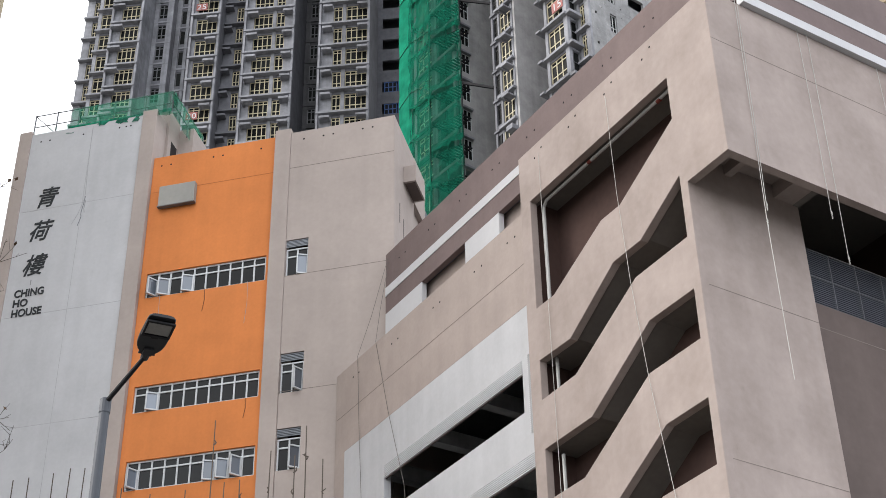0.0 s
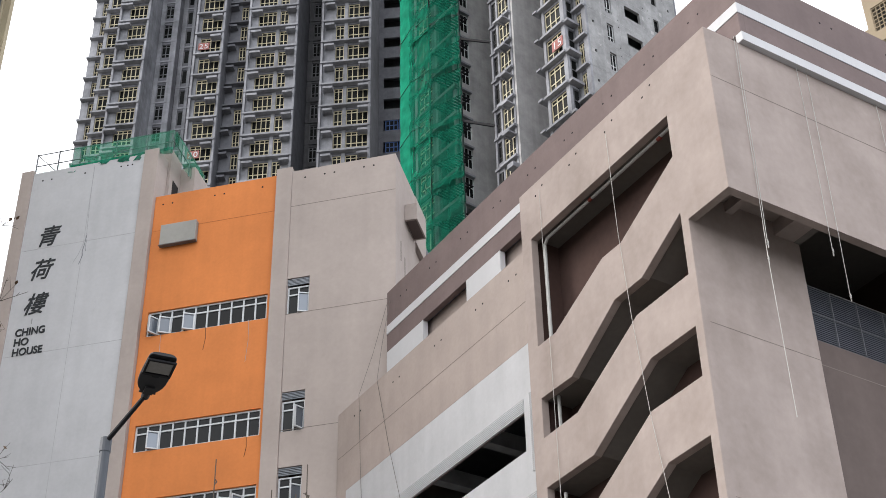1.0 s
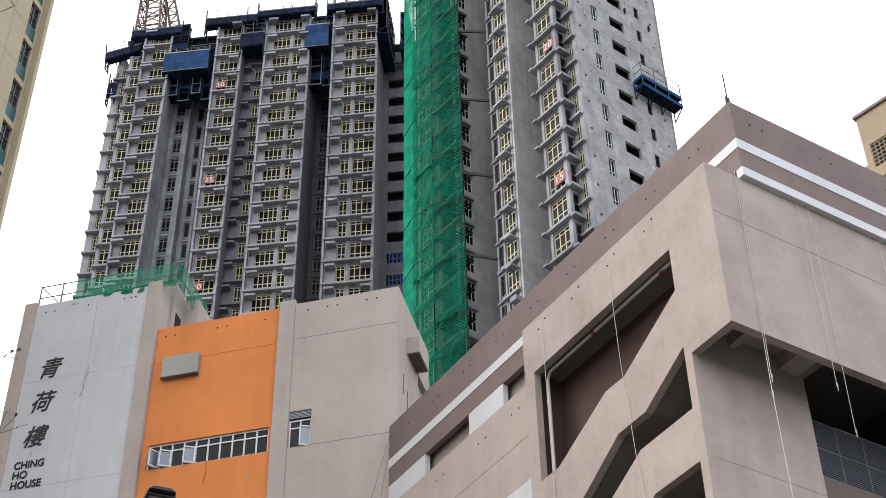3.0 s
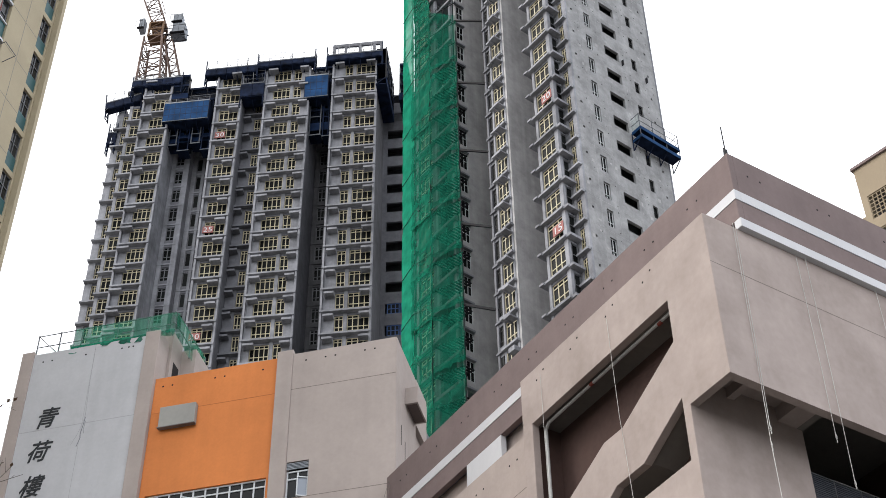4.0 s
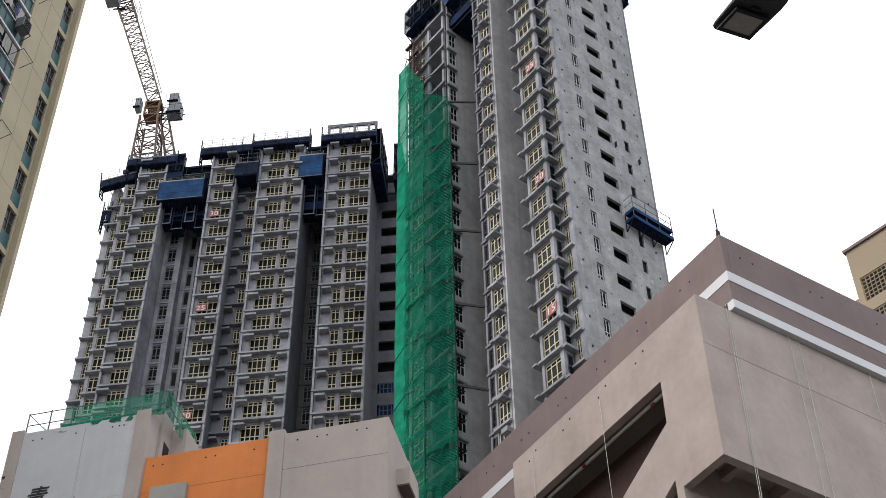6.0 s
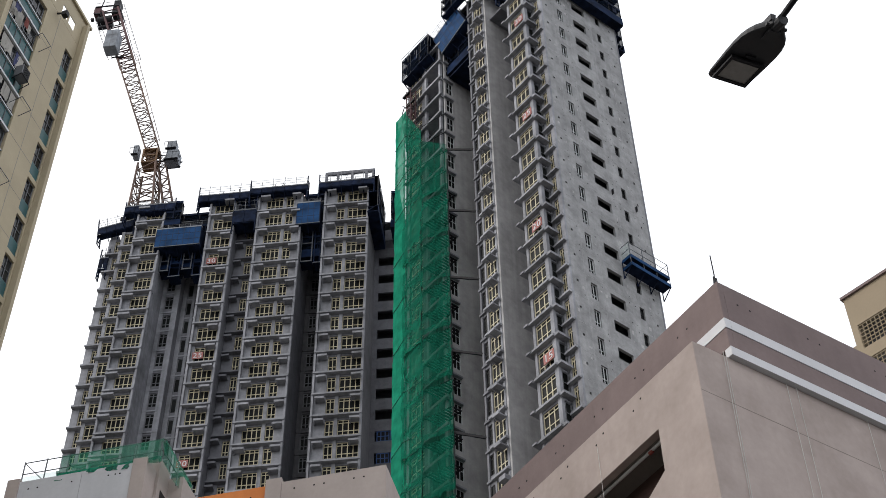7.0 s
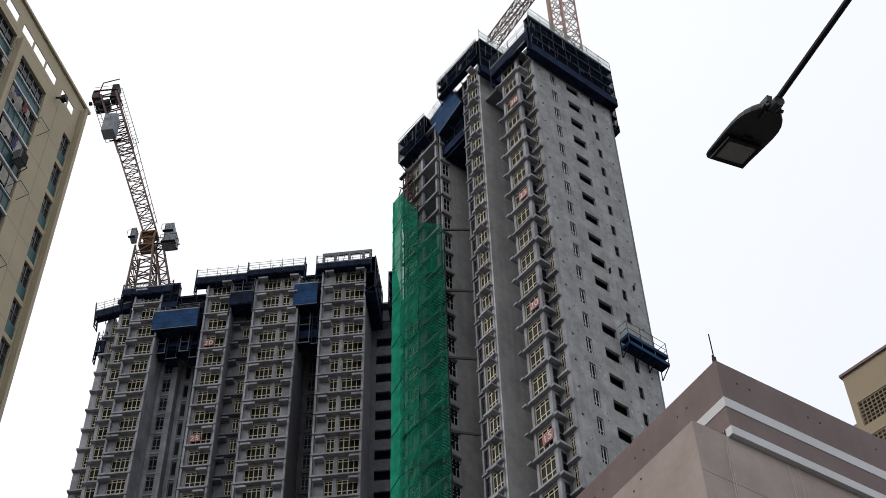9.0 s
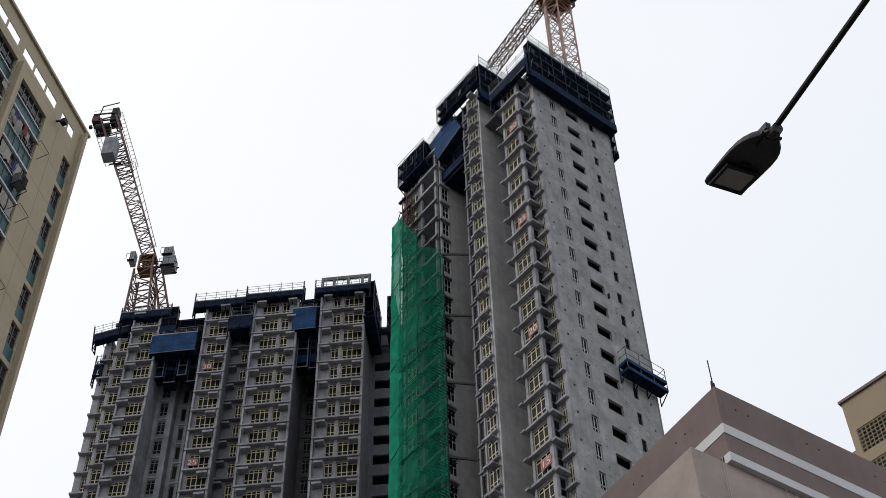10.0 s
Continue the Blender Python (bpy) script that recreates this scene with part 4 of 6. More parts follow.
def hanging_frames(m, width, height, label, seed):
    """Trailing scaffold bays under a platform: upright frames with grey rims, decks and dark backing."""
    r = random.Random(seed)
    p = thing("platform_frame", m, label, "steel frame")
    x, k = 0.0, 0
    while x < width - 0.5:
        w = min(width - x, r.uniform(1.1, 1.7))
        h = height * r.uniform(0.62, 1.0)
        part("side_frame", Geo().plate(rect(x, -h, x + w - 0.18, 0), [rect(x + 0.1, -h + 0.1, x + w - 0.28, -h * 0.52), rect(x + 0.1, -h * 0.52 + 0.1, x + w - 0.28, -0.1)], -0.45, -0.36), (POLE, NAVY)[k % 2], p)
        part("bay_deck", box(x, -0.34, -h, x + w - 0.18, 0.9, -h + 0.1), NAVY, p)
        part("bay_deck", box(x, -0.34, -h * 0.52, x + w - 0.18, 0.9, -h * 0.52 + 0.1), NAVY, p)
        part("backing_mesh", cloth((x, 0.92, 0), (x + w - 0.2, 0.92, 0), -h * 0.8, 0, 3, 4, 0.04, seed + k), DARK_NET, p)
        part("foot_tube", Geo().tube((x - 0.05, -0.42, -h - 0.02), (x + w - 0.1, -0.42, -h), 0.045, 5), MACHINE, p)
        x += w
        k += 1
    return p


hanging_frames(on(left, -6.1, 0.9, 89.7), 4.7, 4.4, "dark blue steel frames hanging under a platform", 31)
hanging_frames(on(left, 9.1, 0.9, 92.0), 2.3, 6.3, "dark blue steel frames hanging under a platform", 35)
penthouse = thing("roof_frame", on(left, 11.2, 0.6, TOP + 0.25), "open grey concrete frame on the tower roof", "roof frame")
part("wall", Geo().plate(rect(0, 0, 5.6, 3.7), [rect(0.3, 2.2, 1.3, 3.2), rect(1.6, 2.2, 2.9, 3.2), rect(3.2, 2.2, 4.5, 3.2), rect(4.8, 2.2, 5.3, 3.2)], 0, 0.2), CONCRETE, penthouse)

# right-hand tower
NR = 35
right = thing("tower_block", site(10.18, 75.3, 31, 142), "taller grey concrete housing tower with small windows on its blank side", "tower block", "towers under construction")
OFF = 0.2
RTOP = FIRST + STOREY * NR + OFF
SR = 13
column(right, -3.45, -1.18, -0.95, NR - 2, SR, [(-3.2, -1.55, 3)], [], z_off=OFF - 1.35, lip=0.3, SILL=0.55, HEAD=2.4)
wing_ledge = Geo().box(-3.95, -1.35, -0.10, -3.53, -0.45, 0.08).box(-3.56, -1.25, -0.13, -3.44, -0.5, 0.09).mesh("ledge", BAY)
for k in range(SR, NR - 2):
    part("ledge", wing_ledge, None, right, at=(0, 0, FIRST + OFF - 1.35 + STOREY * k))
column(right, -1.16, 0.0, 0.0, NR - 2, SR, [(-0.95, -0.42, 2)], [], z_off=OFF, lip=0.3, trim=0.0)
column(right, -10.2, -9.05, 0.0, NR, SR, [(-10.0, -9.3, 2)], [], CONCRETE, z_off=OFF, lip=0.1, frame_mat=DARKSTEEL)
column(right, -9.05, -7.42, -0.35, NR, SR, [(-8.88, -7.62, 3)], [(-8.1, -7.45)], z_off=OFF - 0.55, lip=0.28, SILL=0.45, HEAD=2.45)
column(right, -19.8, -17.0, 0.0, NR, SR, [(-19.3, -17.5, 3)], [], CONCRETE, z_off=OFF, lip=0.3)
# open balconies beside it: slabs on thin posts, a wall at the back
balcony = Geo().box(-16.98, -0.35, -0.12, -14.42, 1.9, 0.06).box(-16.98, -0.4, -0.2, -14.1, -0.2, 0.08).mesh("balcony_slab", BAY)
balcony_post = Geo().box(-0.13, -0.13, 0.09, 0.13, 0.13, STOREY - 0.21).mesh("balcony_post", BAY)
for k in range(SR, NR):
    z = FIRST + OFF + STOREY * k
    part("balcony_slab", balcony, None, right, at=(0, 0, z))
    for u, v in ((-16.8, 0.0), (-14.6, 0.0)):
        part("balcony_post", balcony_post, None, right, at=(u, v, z))
    part("balcony_rail", Geo().tube((-16.8, -0.1, z + 1.0), (-14.6, -0.1, z + 1.0), 0.025, 5), STEEL, right)
part("balcony_wall", Geo().plate(rect(-16.9, 0, -14.45, RTOP - 0.2), [rect(-16.3, FIRST + OFF + STOREY * k + 0.2, -15.2, FIRST + OFF + STOREY * k + 2.2) for k in range(NR)], 1.92, 2.1), CONCRETE, right)
zs = [FIRST + OFF + STOREY * k for k in range(NR - 1)]
holes = []
for z in zs:
    holes += [rect(2.02, z + 0.55, 2.64, z + 2.2), rect(3.98, z + 1.15, 5.5, z + 2.25), rect(6.95, z + 1.35, 7.45, z + 2.6), rect(0.58, z + 1.45, 0.78, z + 1.68), rect(8.6, z + 1.5, 8.78, z + 1.75)]
part("blank_side_wall", Geo().plate(rect(0.202, 0, 9.4, RTOP - 0.1), holes, -0.22, 0.0, flip=True), PALE, right, "pale bare concrete side wall with small openings")
part("flank_wall", box(-7.62, 6.0, 0, -7.42, 9.4, RTOP - 0.15), CONCRETE, right)
part("end_wall", box(-6.0, 9.402, 0, 0.0, 9.6, RTOP - 0.1), CONCRETE, right)
for k, z in enumerate(zs):
    if k >= SR:
        window(right, -0.11, 2.02, z + 0.55, 0.62, 1.65, 2, WHITE_FRAME, GLASS, (0.3,), 0.045, 90)
        window(right, -0.12, 6.95, z + 1.35, 0.5, 1.25, 1, DARKSTEEL, GLASS, (0.5,), 0.05, 90)
g = Geo()
for z in zs[SR:]:
    g.box(-0.002, 0.25, z + 0.02, 0.006, 9.38, z + 0.045)
for v in (1.5, 3.3, 6.2, 8.1):
    g.box(-0.002, v, 30, 0.005, v + 0.02, RTOP - 0.2)
part("panel_joint", g, FLANK, right, kind="stuff")
# tie holes, dark discs for their shade, and small patched pockets left by the formwork
g, marks = Geo(), random.Random(5)
for z in zs[SR:]:
    for v in (1.25, 3.15, 5.95, 6.5, 8.1, 9.0):
        for dz in (0.35, 2.35):
            if marks.random() < 0.72:
                y, zz, w = v + marks.uniform(-0.06, 0.06), z + dz + marks.uniform(-0.05, 0.05), marks.uniform(0.035, 0.065)
                g.tube((-0.01, y, zz), (0.004, y, zz), w, 6)
part("tie_hole", g, HOLE, right, kind="stuff")
g = Geo()
for z in zs[SR:]:
    for _ in range(4):
        v, zz = marks.choice((0.3, 1.05, 1.5, 2.8, 3.4, 5.7, 6.3, 7.6, 8.0)) + marks.uniform(0, 0.2), z + marks.uniform(0, 2.3)
        g.box(-0.01, v, zz, 0.0045, v + marks.uniform(0.06, 0.3), zz + marks.uniform(0.06, 0.4))
part("mortar_patching", g, FLANK, right, "pale mortar patches", kind="stuff")
for z in zs[SR:]:
    part("niche_wall", box(-1.0, 3.9, z + 0.95, -0.9, 5.6, z + 2.45), PALE, right)
    part("niche_floor", box(-0.898, 3.9, z + 1.0, -0.222, 5.6, z + 1.1), PALE, right)
for k in (22,):
    part("window_guard", Geo().box(0.005, 5.75, zs[k] + 0.9, 0.22, 5.80, zs[k] + 1.5).box(0.005, 8.3, zs[k] + 0.5, 0.22, 8.35, zs[k] + 1.1), DARKSTEEL, right)
# flanks of the stepped wings
sidewin = [rect(0.4, z + SILL, 1.15, z + HEAD) for z in zs]
# colour raised to stand in for light between the wings
part("flank_wall", box(-7.40, -0.30, 0, -7.20, 6.0, RTOP - 0.15), FLANK, right, "blank grey flank wall")
part("flank_wall", Geo().plate(rect(0.2, 0, 6.0, RTOP - 0.15), sidewin, -14.4, -14.2, flip=True), FLANK, right, "grey flank wall with narrow windows")
part("flank_wall", Geo().plate(rect(-0.75, 0, 0.2, RTOP - 6.7), [rect(-0.6, z + SILL - 1.35, -0.05, z + HEAD - 1.35) for z in zs[:-1]], -1.38, -1.18, flip=True), BAY, right)
part("flank_wall", box(-3.45, -0.75, 0, -3.25, 6.0, RTOP - 6.7), BAY, right)
lip = Geo().box(-14.2, 0.0, -0.1, -13.95, 1.15, 0.08).mesh("slab_edge", BAY)
lip2 = Geo().box(-1.18, -1.1, -0.13, -0.7, 0.0, 0.1).mesh("slab_edge", BAY)
for k, z in enumerate(zs):
    if k >= SR:
        window(right, -14.25, 0.4, z + SILL, 0.75, HEAD - SILL, 2, WHITE_FRAME, GLASS, (0.5,), 0.05, 90)
        if k < NR - 2:
            window(right, -1.24, -0.6, z + SILL - 1.35, 0.55, HEAD - SILL, 1, STEEL, GLASS, (0.5,), 0.05, 90)
        part("slab_edge", lip, None, right, at=(0, 0, z - 0.3))
        part("slab_edge", lip2, None, right, at=(0, 0, z - 1.35))
part("core", box(-19.6, 6.0, 0, -6.0, 16.0, RTOP - 0.3), CONCRETE, right)
# inner walls coloured dark to stand in for shaded rooms
part("room_wall", box(-3.2, 1.6, 0, -0.3, 1.75, RTOP - 6.5), SHADED_GREY, right)
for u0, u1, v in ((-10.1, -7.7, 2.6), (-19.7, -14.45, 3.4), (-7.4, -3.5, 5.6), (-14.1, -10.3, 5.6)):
    part("room_wall", box(u0, v, 0, u1, v + 0.15, RTOP - 0.3), SHADED_GREY, right)
part("room_wall", box(-2.4, 1.8, 0, -2.25, 9.3, RTOP - 6.5), SHADED_GREY, right)
part("roof_slab", box(-19.7, 0.25, RTOP, -7.5, 9.5, RTOP + 0.2), CONCRETE, right)
part("roof_slab", box(-7.4, 0.25, RTOP - 6.5, -0.3, 9.4, RTOP - 6.3), CONCRETE, right)
for text, k in (("15", 15), ("20", 20), ("25", 25), ("30", 30)):
    number_board(right, text, -2.0, -1.0, FIRST + OFF - 1.35 + STOREY * k + 1.35)



def climbing_cage(m, length, height, depth, levels, label, net_top=True, seed=0, cover=1.0):
    """A several-storey climbing scaffold: steel posts, decks, dark mesh, a pale net fence on top and a deep blue skirt at the foot."""
    r = random.Random(seed)
    p = thing("climbing_scaffold", m, label, "scaffold", "climbing scaffolds")
    n = max(2, round(length / 1.5))
    top = height * (0.76 if net_top else 1.0)
    for i in range(n + 1):
        x = length * i / n
        part("post", Geo().tube((x, -depth, 0), (x, -depth, top * r.uniform(0.98, 1.05)), 0.05, 5), DARKSTEEL, p)
        part("bracket", Geo().tube((x, -depth + 0.1, 0.1), (x, 0, -0.8), 0.06, 5), NAVY, p)
        if net_top:
            part("fence_post", Geo().tube((x, -depth - 0.02, top), (x + r.uniform(-0.06, 0.06), -depth - 0.02, height * r.uniform(0.98, 1.06)), 0.03, 5), MACHINE, p)
    for k in range(levels + 1):
        z = top * k / levels
        part("deck", box(0, -depth + 0.02, z - 0.08, length, -0.05, z), NAVY, p)
        part("toe_board", box(-0.02, -depth - 0.05, z - 0.16 * cover, length + 0.02, -depth - 0.02, z + 0.16 * cover), NAVY, p)
        if k:
            part("rail", Geo().tube((0, -depth - 0.03, z - 0.9), (length, -depth - 0.03, z - 0.9 + r.uniform(-0.06, 0.06)), 0.022, 5), DARKSTEEL, p)
    for i in range(int(length * 1.6)):
        x, z = r.uniform(0, length), r.uniform(0.1, top * 0.7)
        part("brace", Geo().tube((x, -depth - 0.05, z), (min(length, max(0, x + r.uniform(-0.15, 0.3))), -depth - 0.05, z + r.uniform(0.6, 1.9)), r.uniform(0.016, 0.035), 5), r.choice((POLE, DARKSTEEL, NAVY, DARKSTEEL)), p)
    for i in range(int(length * 0.5)):
        x, z = r.uniform(0, length - 0.8), r.uniform(0.2, top * 0.7)
        part("hung_sheet", cloth((x, -depth - 0.055, 0), (x + r.uniform(0.3, 0.7), -depth - 0.055, 0), z, z + r.uniform(0.4, 0.9), 3, 3, 0.03, seed * 70 + i), r.choice((DEEPBLUE, DARKSTEEL, NAVY)), p)
    if cover == 1.0:
        drop = min(0.85, height * 0.16)
        part("skirt", box(-0.05, -depth - 0.10, -drop, length + 0.05, -depth - 0.055, 0.25), DEEPBLUE, p)
        part("skirt_foot", box(-0.05, -depth - 0.10, -drop - 0.08, length + 0.05, 0.0, -drop - 0.01), NAVY, p)
    else:
        for i in range(int(length * 5)):
            x, z, y = r.uniform(0, length), r.uniform(0, height * 0.8), -depth * r.uniform(0.0, 1.1)
            tilt = r.choice((0.0, 0.0, 0.0, -0.5, 0.5))
            part("tube", Geo().tube((x, y, z), (min(length, max(0, x + tilt)), y, z + r.uniform(0.6, 1.5)), r.uniform(0.018, 0.035), 5), r.choice((STEEL, POLE, POLE, DARKSTEEL)), p)
        part("top_rail", Geo().tube((-0.1, -depth - 0.04, height * 1.15), (length + 0.1, -depth - 0.04, height * 1.12), 0.03, 5), STEEL, p)
    for i in range(n):
        a, b = length * i / n, length * (i + 1) / n
        if r.random() > cover:
            continue
        part("mesh_panel", cloth((a, -depth - 0.01, 0), (b, -depth - 0.01, 0), 0.2, top * r.uniform(0.94, 1.0), 3, 5, 0.05, seed * 50 + i), DARK_NET, p)
        part("back_mesh", cloth((a, -0.12, 0), (b, -0.12, 0), 0.2, top * 0.97, 2, 3, 0.03, seed * 55 + i), DARK_NET, p)
        if net_top:
            part("net_panel", cloth((a, -depth - 0.03, 0), (b, -depth - 0.03, 0), top + 0.03, height * r.uniform(0.96, 1.02), 3, 2, 0.04, seed * 90 + i), FAINT_NET, p)
    if net_top:
        part("fence_rail", Geo().tube((0, -depth - 0.03, height), (length, -depth - 0.03, height), 0.028, 5).tube((0, -depth - 0.03, (top + height) / 2), (length, -depth - 0.03, (top + height) / 2), 0.02, 5), MACHINE, p)
    return p


climbing_cage(on(right, 0.15, -0.9, 89.3, 90), 10.55, 6.6, 0.75, 3, "dark three-storey climbing scaffold round the blank side", seed=11)
climbing_platform("climbing_platform", on(right, -4.2, -1.05, 90.7), 5.3, 1.3, 0.5, BAND, rails=1.6, seed=12)
climbing_cage(on(right, -12.9, -0.35, 96.7), 6.4, 2.6, 0.7, 2, "dark climbing scaffold round the tower top", False, seed=13, cover=0.35)
climbing_cage(on(right, -6.6, -1.0, 94.3, 90), 4.6, 6.4, 0.5, 3, "dark climbing scaffold on the flank of a wing", seed=17)
climbing_cage(on(right, -19.5, 0.1, 92.9), 4.3, 3.4, 1.1, 2, "dark climbing scaffold round the tower top", False, seed=14, cover=0.4)
inner = climbing_cage(on(right, -14.1, 2.4, 90.4), 4.9, 7.2, 1.8, 4, "dark climbing scaffold in the recess between wings", False, seed=18)
part("sheeted_underside", box(0.0, -1.7, -1.3, 4.8, 3.0, -1.1), NAVY, inner, "dark blue sheeted underside")
climbing_platform("hanging_platform", on(right, -15.15, 0.6, 95.8) @ pose(0, 0, 0, 0, -20, 0), 3.9, 4.1, 0.9, "bright blue steel-sided platform hanging tilted at the tower top", rails=1.6, box_panels=True, seed=15)
climbing_cage(on(right, -0.6, 9.62, 86.4, 180) @ pose(-0.7, 0, 0), 0.8, 4.6, 0.6, 3, "small dark scaffold on the end of the tower", False, seed=20)
climbing_cage(on(left, 9.05, 1.6, 88.0), 2.9, 9.2, 0.9, 4, "dark blue scaffold filling a recess", False, seed=21)
climbing_cage(on(left, 1.66, 1.5, 93.4), 2.5, 4.2, 0.5, 3, "dark blue scaffold filling a recess", False, seed=24)
climbing_cage(on(left, -6.1, 0.4, 93.6), 1.7, 3.2, 0.8, 2, "small dark blue scaffold beside the crane foot", False, seed=25)
climbing_cage(on(left, -6.2, 1.9, 88.4), 5.2, 7.7, 0.9, 4, "dark blue scaffold filling a recess", False, seed=22)
climbing_cage(on(left, 18.6, 5.15, 92.5), 0.9, 5.0, 3.6, 3, "dark blue scaffold by the stair well", False, seed=23)
climbing_cage(on(left, 16.36, -0.9, 92.6, 90), 5.6, 5.0, 1.1, 2, "dark blue climbing scaffold on the flank of a wing", False, seed=19)
gondola = thing("hanging_platform", on(right, 0.05, 5.7, 54.1, 90), "small blue two-deck platform hanging on the blank side", "work platform", "blue climbing platforms")
for z in (0.0, -0.85):
    part("deck", box(0, -0.95, z - 0.06, 4.1, -0.05, z), NAVY, gondola)
    part("toe_board", box(0, -0.99, z - 0.12, 4.1, -0.952, z + 0.22), BLUE, gondola)
    part("toe_board", box(-0.03, -0.95, z - 0.1, -0.002, -0.05, z + 0.2), BLUE, gondola)
for i in range(4):
    x = 4.1 * i / 3
    part("post", Geo().tube((x, -0.92, -0.9), (x, -0.92, 1.65), 0.035, 6), POLE, gondola)
    part("bracket", Geo().line([(x, -0.9, -0.9), (x, -0.02, -1.75), (x, -0.02, 0.1)], 0.045, 5), NAVY, gondola)
for z in (0.85, 1.6):
    part("rail", Geo().line([(0, -0.04, z), (0, -0.92, z), (4.1, -0.92, z), (4.1, -0.04, z)], 0.025, 5), STEEL, gondola)
part("side_mesh", cloth((0, -0.9, 0), (0, -0.06, 0), 0.1, 1.6, 3, 3, 0.02, 71), FAINT_NET, gondola)

# ---- hoist tower wrapped in green net, in front of the right-hand tower ----
hoist = thing("hoist_tower", on(right, -19.05, -2.0, 0), "builders' hoist and scaffold wrapped in green safety net", "scaffold")
H = 85.0
for x, y, h in ((0.1, 0.1, H), (1.7, 0.1, H), (3.7, 0.1, H - 4), (3.7, 1.7, H - 4), (0.1, 1.7, H), (6.4, 1.0, H - 11)):
    part("standard", Geo().tube((x, y, 0), (x, y, h), 0.07, 6), DARKSTEEL, hoist)
g = Geo()
for k in range(int(H / 2.75)):
    z = 1 + 2.75 * k
    g.tube((1.7, 0.14, z), (3.7, 0.14, z + 2.75), 0.04, 5).tube((1.7, 0.14, z + 2.75), (3.7, 0.14, z), 0.04, 5)
    g.tube((0.1, 0.12, z), (3.7, 0.12, z), 0.04, 5).tube((3.7, 0.2, z), (6.4, 1.0, z), 0.035, 5)
part("lacing", g, DARKSTEEL, hoist, kind="stuff")
slats = [box(3.95 + 0.28 * i, 0.15 + 0.1 * i, 0, 4.09 + 0.28 * i, 1.9, 0.06).mesh("deck_slat", DARKSTEEL) for i in range(9)]
ledger = box(3.9, 1.7, -0.06, 6.4, 1.8, -0.002).mesh("ledger", DARKSTEEL)
for k in range(12, int((H - 11) / 2.75)):
    part("ledger", ledger, None, hoist, at=(0, 0, 1 + 2.75 * k))
    for me in slats:
        part("deck_slat", me, None, hoist, at=(0, 0, 1 + 2.75 * k))
for k in range(9):
    z1 = H - 10.6 * k
    z0 = max(0.2, z1 - 10.6)
    if z1 < 1:
        break
    part("net_panel", cloth((0, 0, 0), (1.75, -0.12, 0), z0 - 0.15, z1 + 0.05, 4, 12, 0.05, 20 + k), GREEN_SOLID, hoist, "taut green sheeting")
    part("net_panel", cloth((1.50, -0.16, 0), (3.92, 0.0, 0), z0 - 0.45, z1, 6, 14, 0.12, 40 + k, 5.2 if k == 0 else 0, 0.14), GREEN_NET, hoist, "green safety net")
seams = random.Random(8)
for k in range(15):
    z = H - 4.2 - 5.3 * k + seams.uniform(-0.5, 0.5)
    pts = [(0.0, -0.05, z), (0.8, -0.12, z + seams.uniform(0.1, 0.3)), (1.72, -0.19, z + 0.5), (2.6, -0.24, z + seams.uniform(0.0, 0.4)), (3.92, -0.15, z + seams.uniform(-0.2, 0.2))]
    part("lashing", Geo().line(pts, 0.03, 4), SEAM_GREEN, hoist)
for k in range(14):
    z1 = H - 6.6 - 5.5 * k
    if k:
        z1 -= 2.2
    if z1 > 6:
        part("net_panel", cloth((3.9, 0.0, 0), (6.5, 0.95, 0), z1 - 6.3 - (2.2 if k == 0 else 0), z1, 7, 8, 0.15, 60 + k, 2.4 if k == 0 else 0, 0.25), WEB_NET, hoist, "loose green safety net")
part("mast_head", Geo().lattice((1.35, 0.8, H - 5), (1.35, 0.8, H + 4.2), 0.62, 0.62, 9, 0.075, (1, 0, 0)), MAROON_STEEL, hoist, "maroon lattice mast head")
part("mast_cap", Geo().box(0.6, 0.3, H + 3.5, 1.7, 0.6, H + 3.7).box(0.9, 0.4, H + 1.7, 2.3, 0.6, H + 1.85).line([(0.5, 0.5, H), (0.3, 0.5, H + 1.4), (0.7, 0.5, H + 2.2), (0.4, 0.5, H + 2.6)], 0.05).line([(2.3, 0.8, H - 1), (2.5, 0.8, H + 2.4), (2.2, 0.8, H + 3.0)], 0.05).line([(0.2, 0.6, H + 0.3), (0.9, 0.6, H + 1.2)], 0.07), DARKSTEEL, hoist)
part("standard", Geo().tube((-0.28, 0.3, 0), (-0.28, 0.3, H + 0.6), 0.07, 6), DARKSTEEL, hoist)
for k in range(5):
    z = 41.0 + 8.25 * k
    part("tie_bar", Geo().tube((6.3, 1.0, z + 1.5), (9.6, 2.4, z - 0.7), 0.12, 6), DARKSTEEL, hoist)

# ---- tower cranes ----
crane = thing("tower_crane", on(left, -9.0, 3.0, TOP + 0.25), "rusty lattice luffing crane with grey machine boxes", "crane", "cranes")
part("mast", Geo().lattice((-1.0, 0, 0), (-1.5, 0, 10.4), 2.9, 2.1, 7, 0.14), RUST, crane, "rusty lattice mast")
part("brace", Geo().lattice((2.3, 0.6, 0), (-0.3, 0.6, 12.0), 1.2, 0.9, 10, 0.09), RUST, crane, "rusty lattice brace")
part("tie_frame", Geo().box(-3.0, -1.6, -0.3, 3.0, -1.35, 0.2).box(-3.0, 1.35, -0.3, 3.0, 1.6, 0.2).box(-2.9, -1.35, -0.25, -2.6, 1.35, 0.15).box(1.9, -1.35, -0.25, 2.2, 1.35, 0.15), DARKSTEEL, crane)
frame_holes = [rect(-2.15, 10.95, -0.75, 11.9), rect(-2.15, 12.15, -0.75, 13.05)]
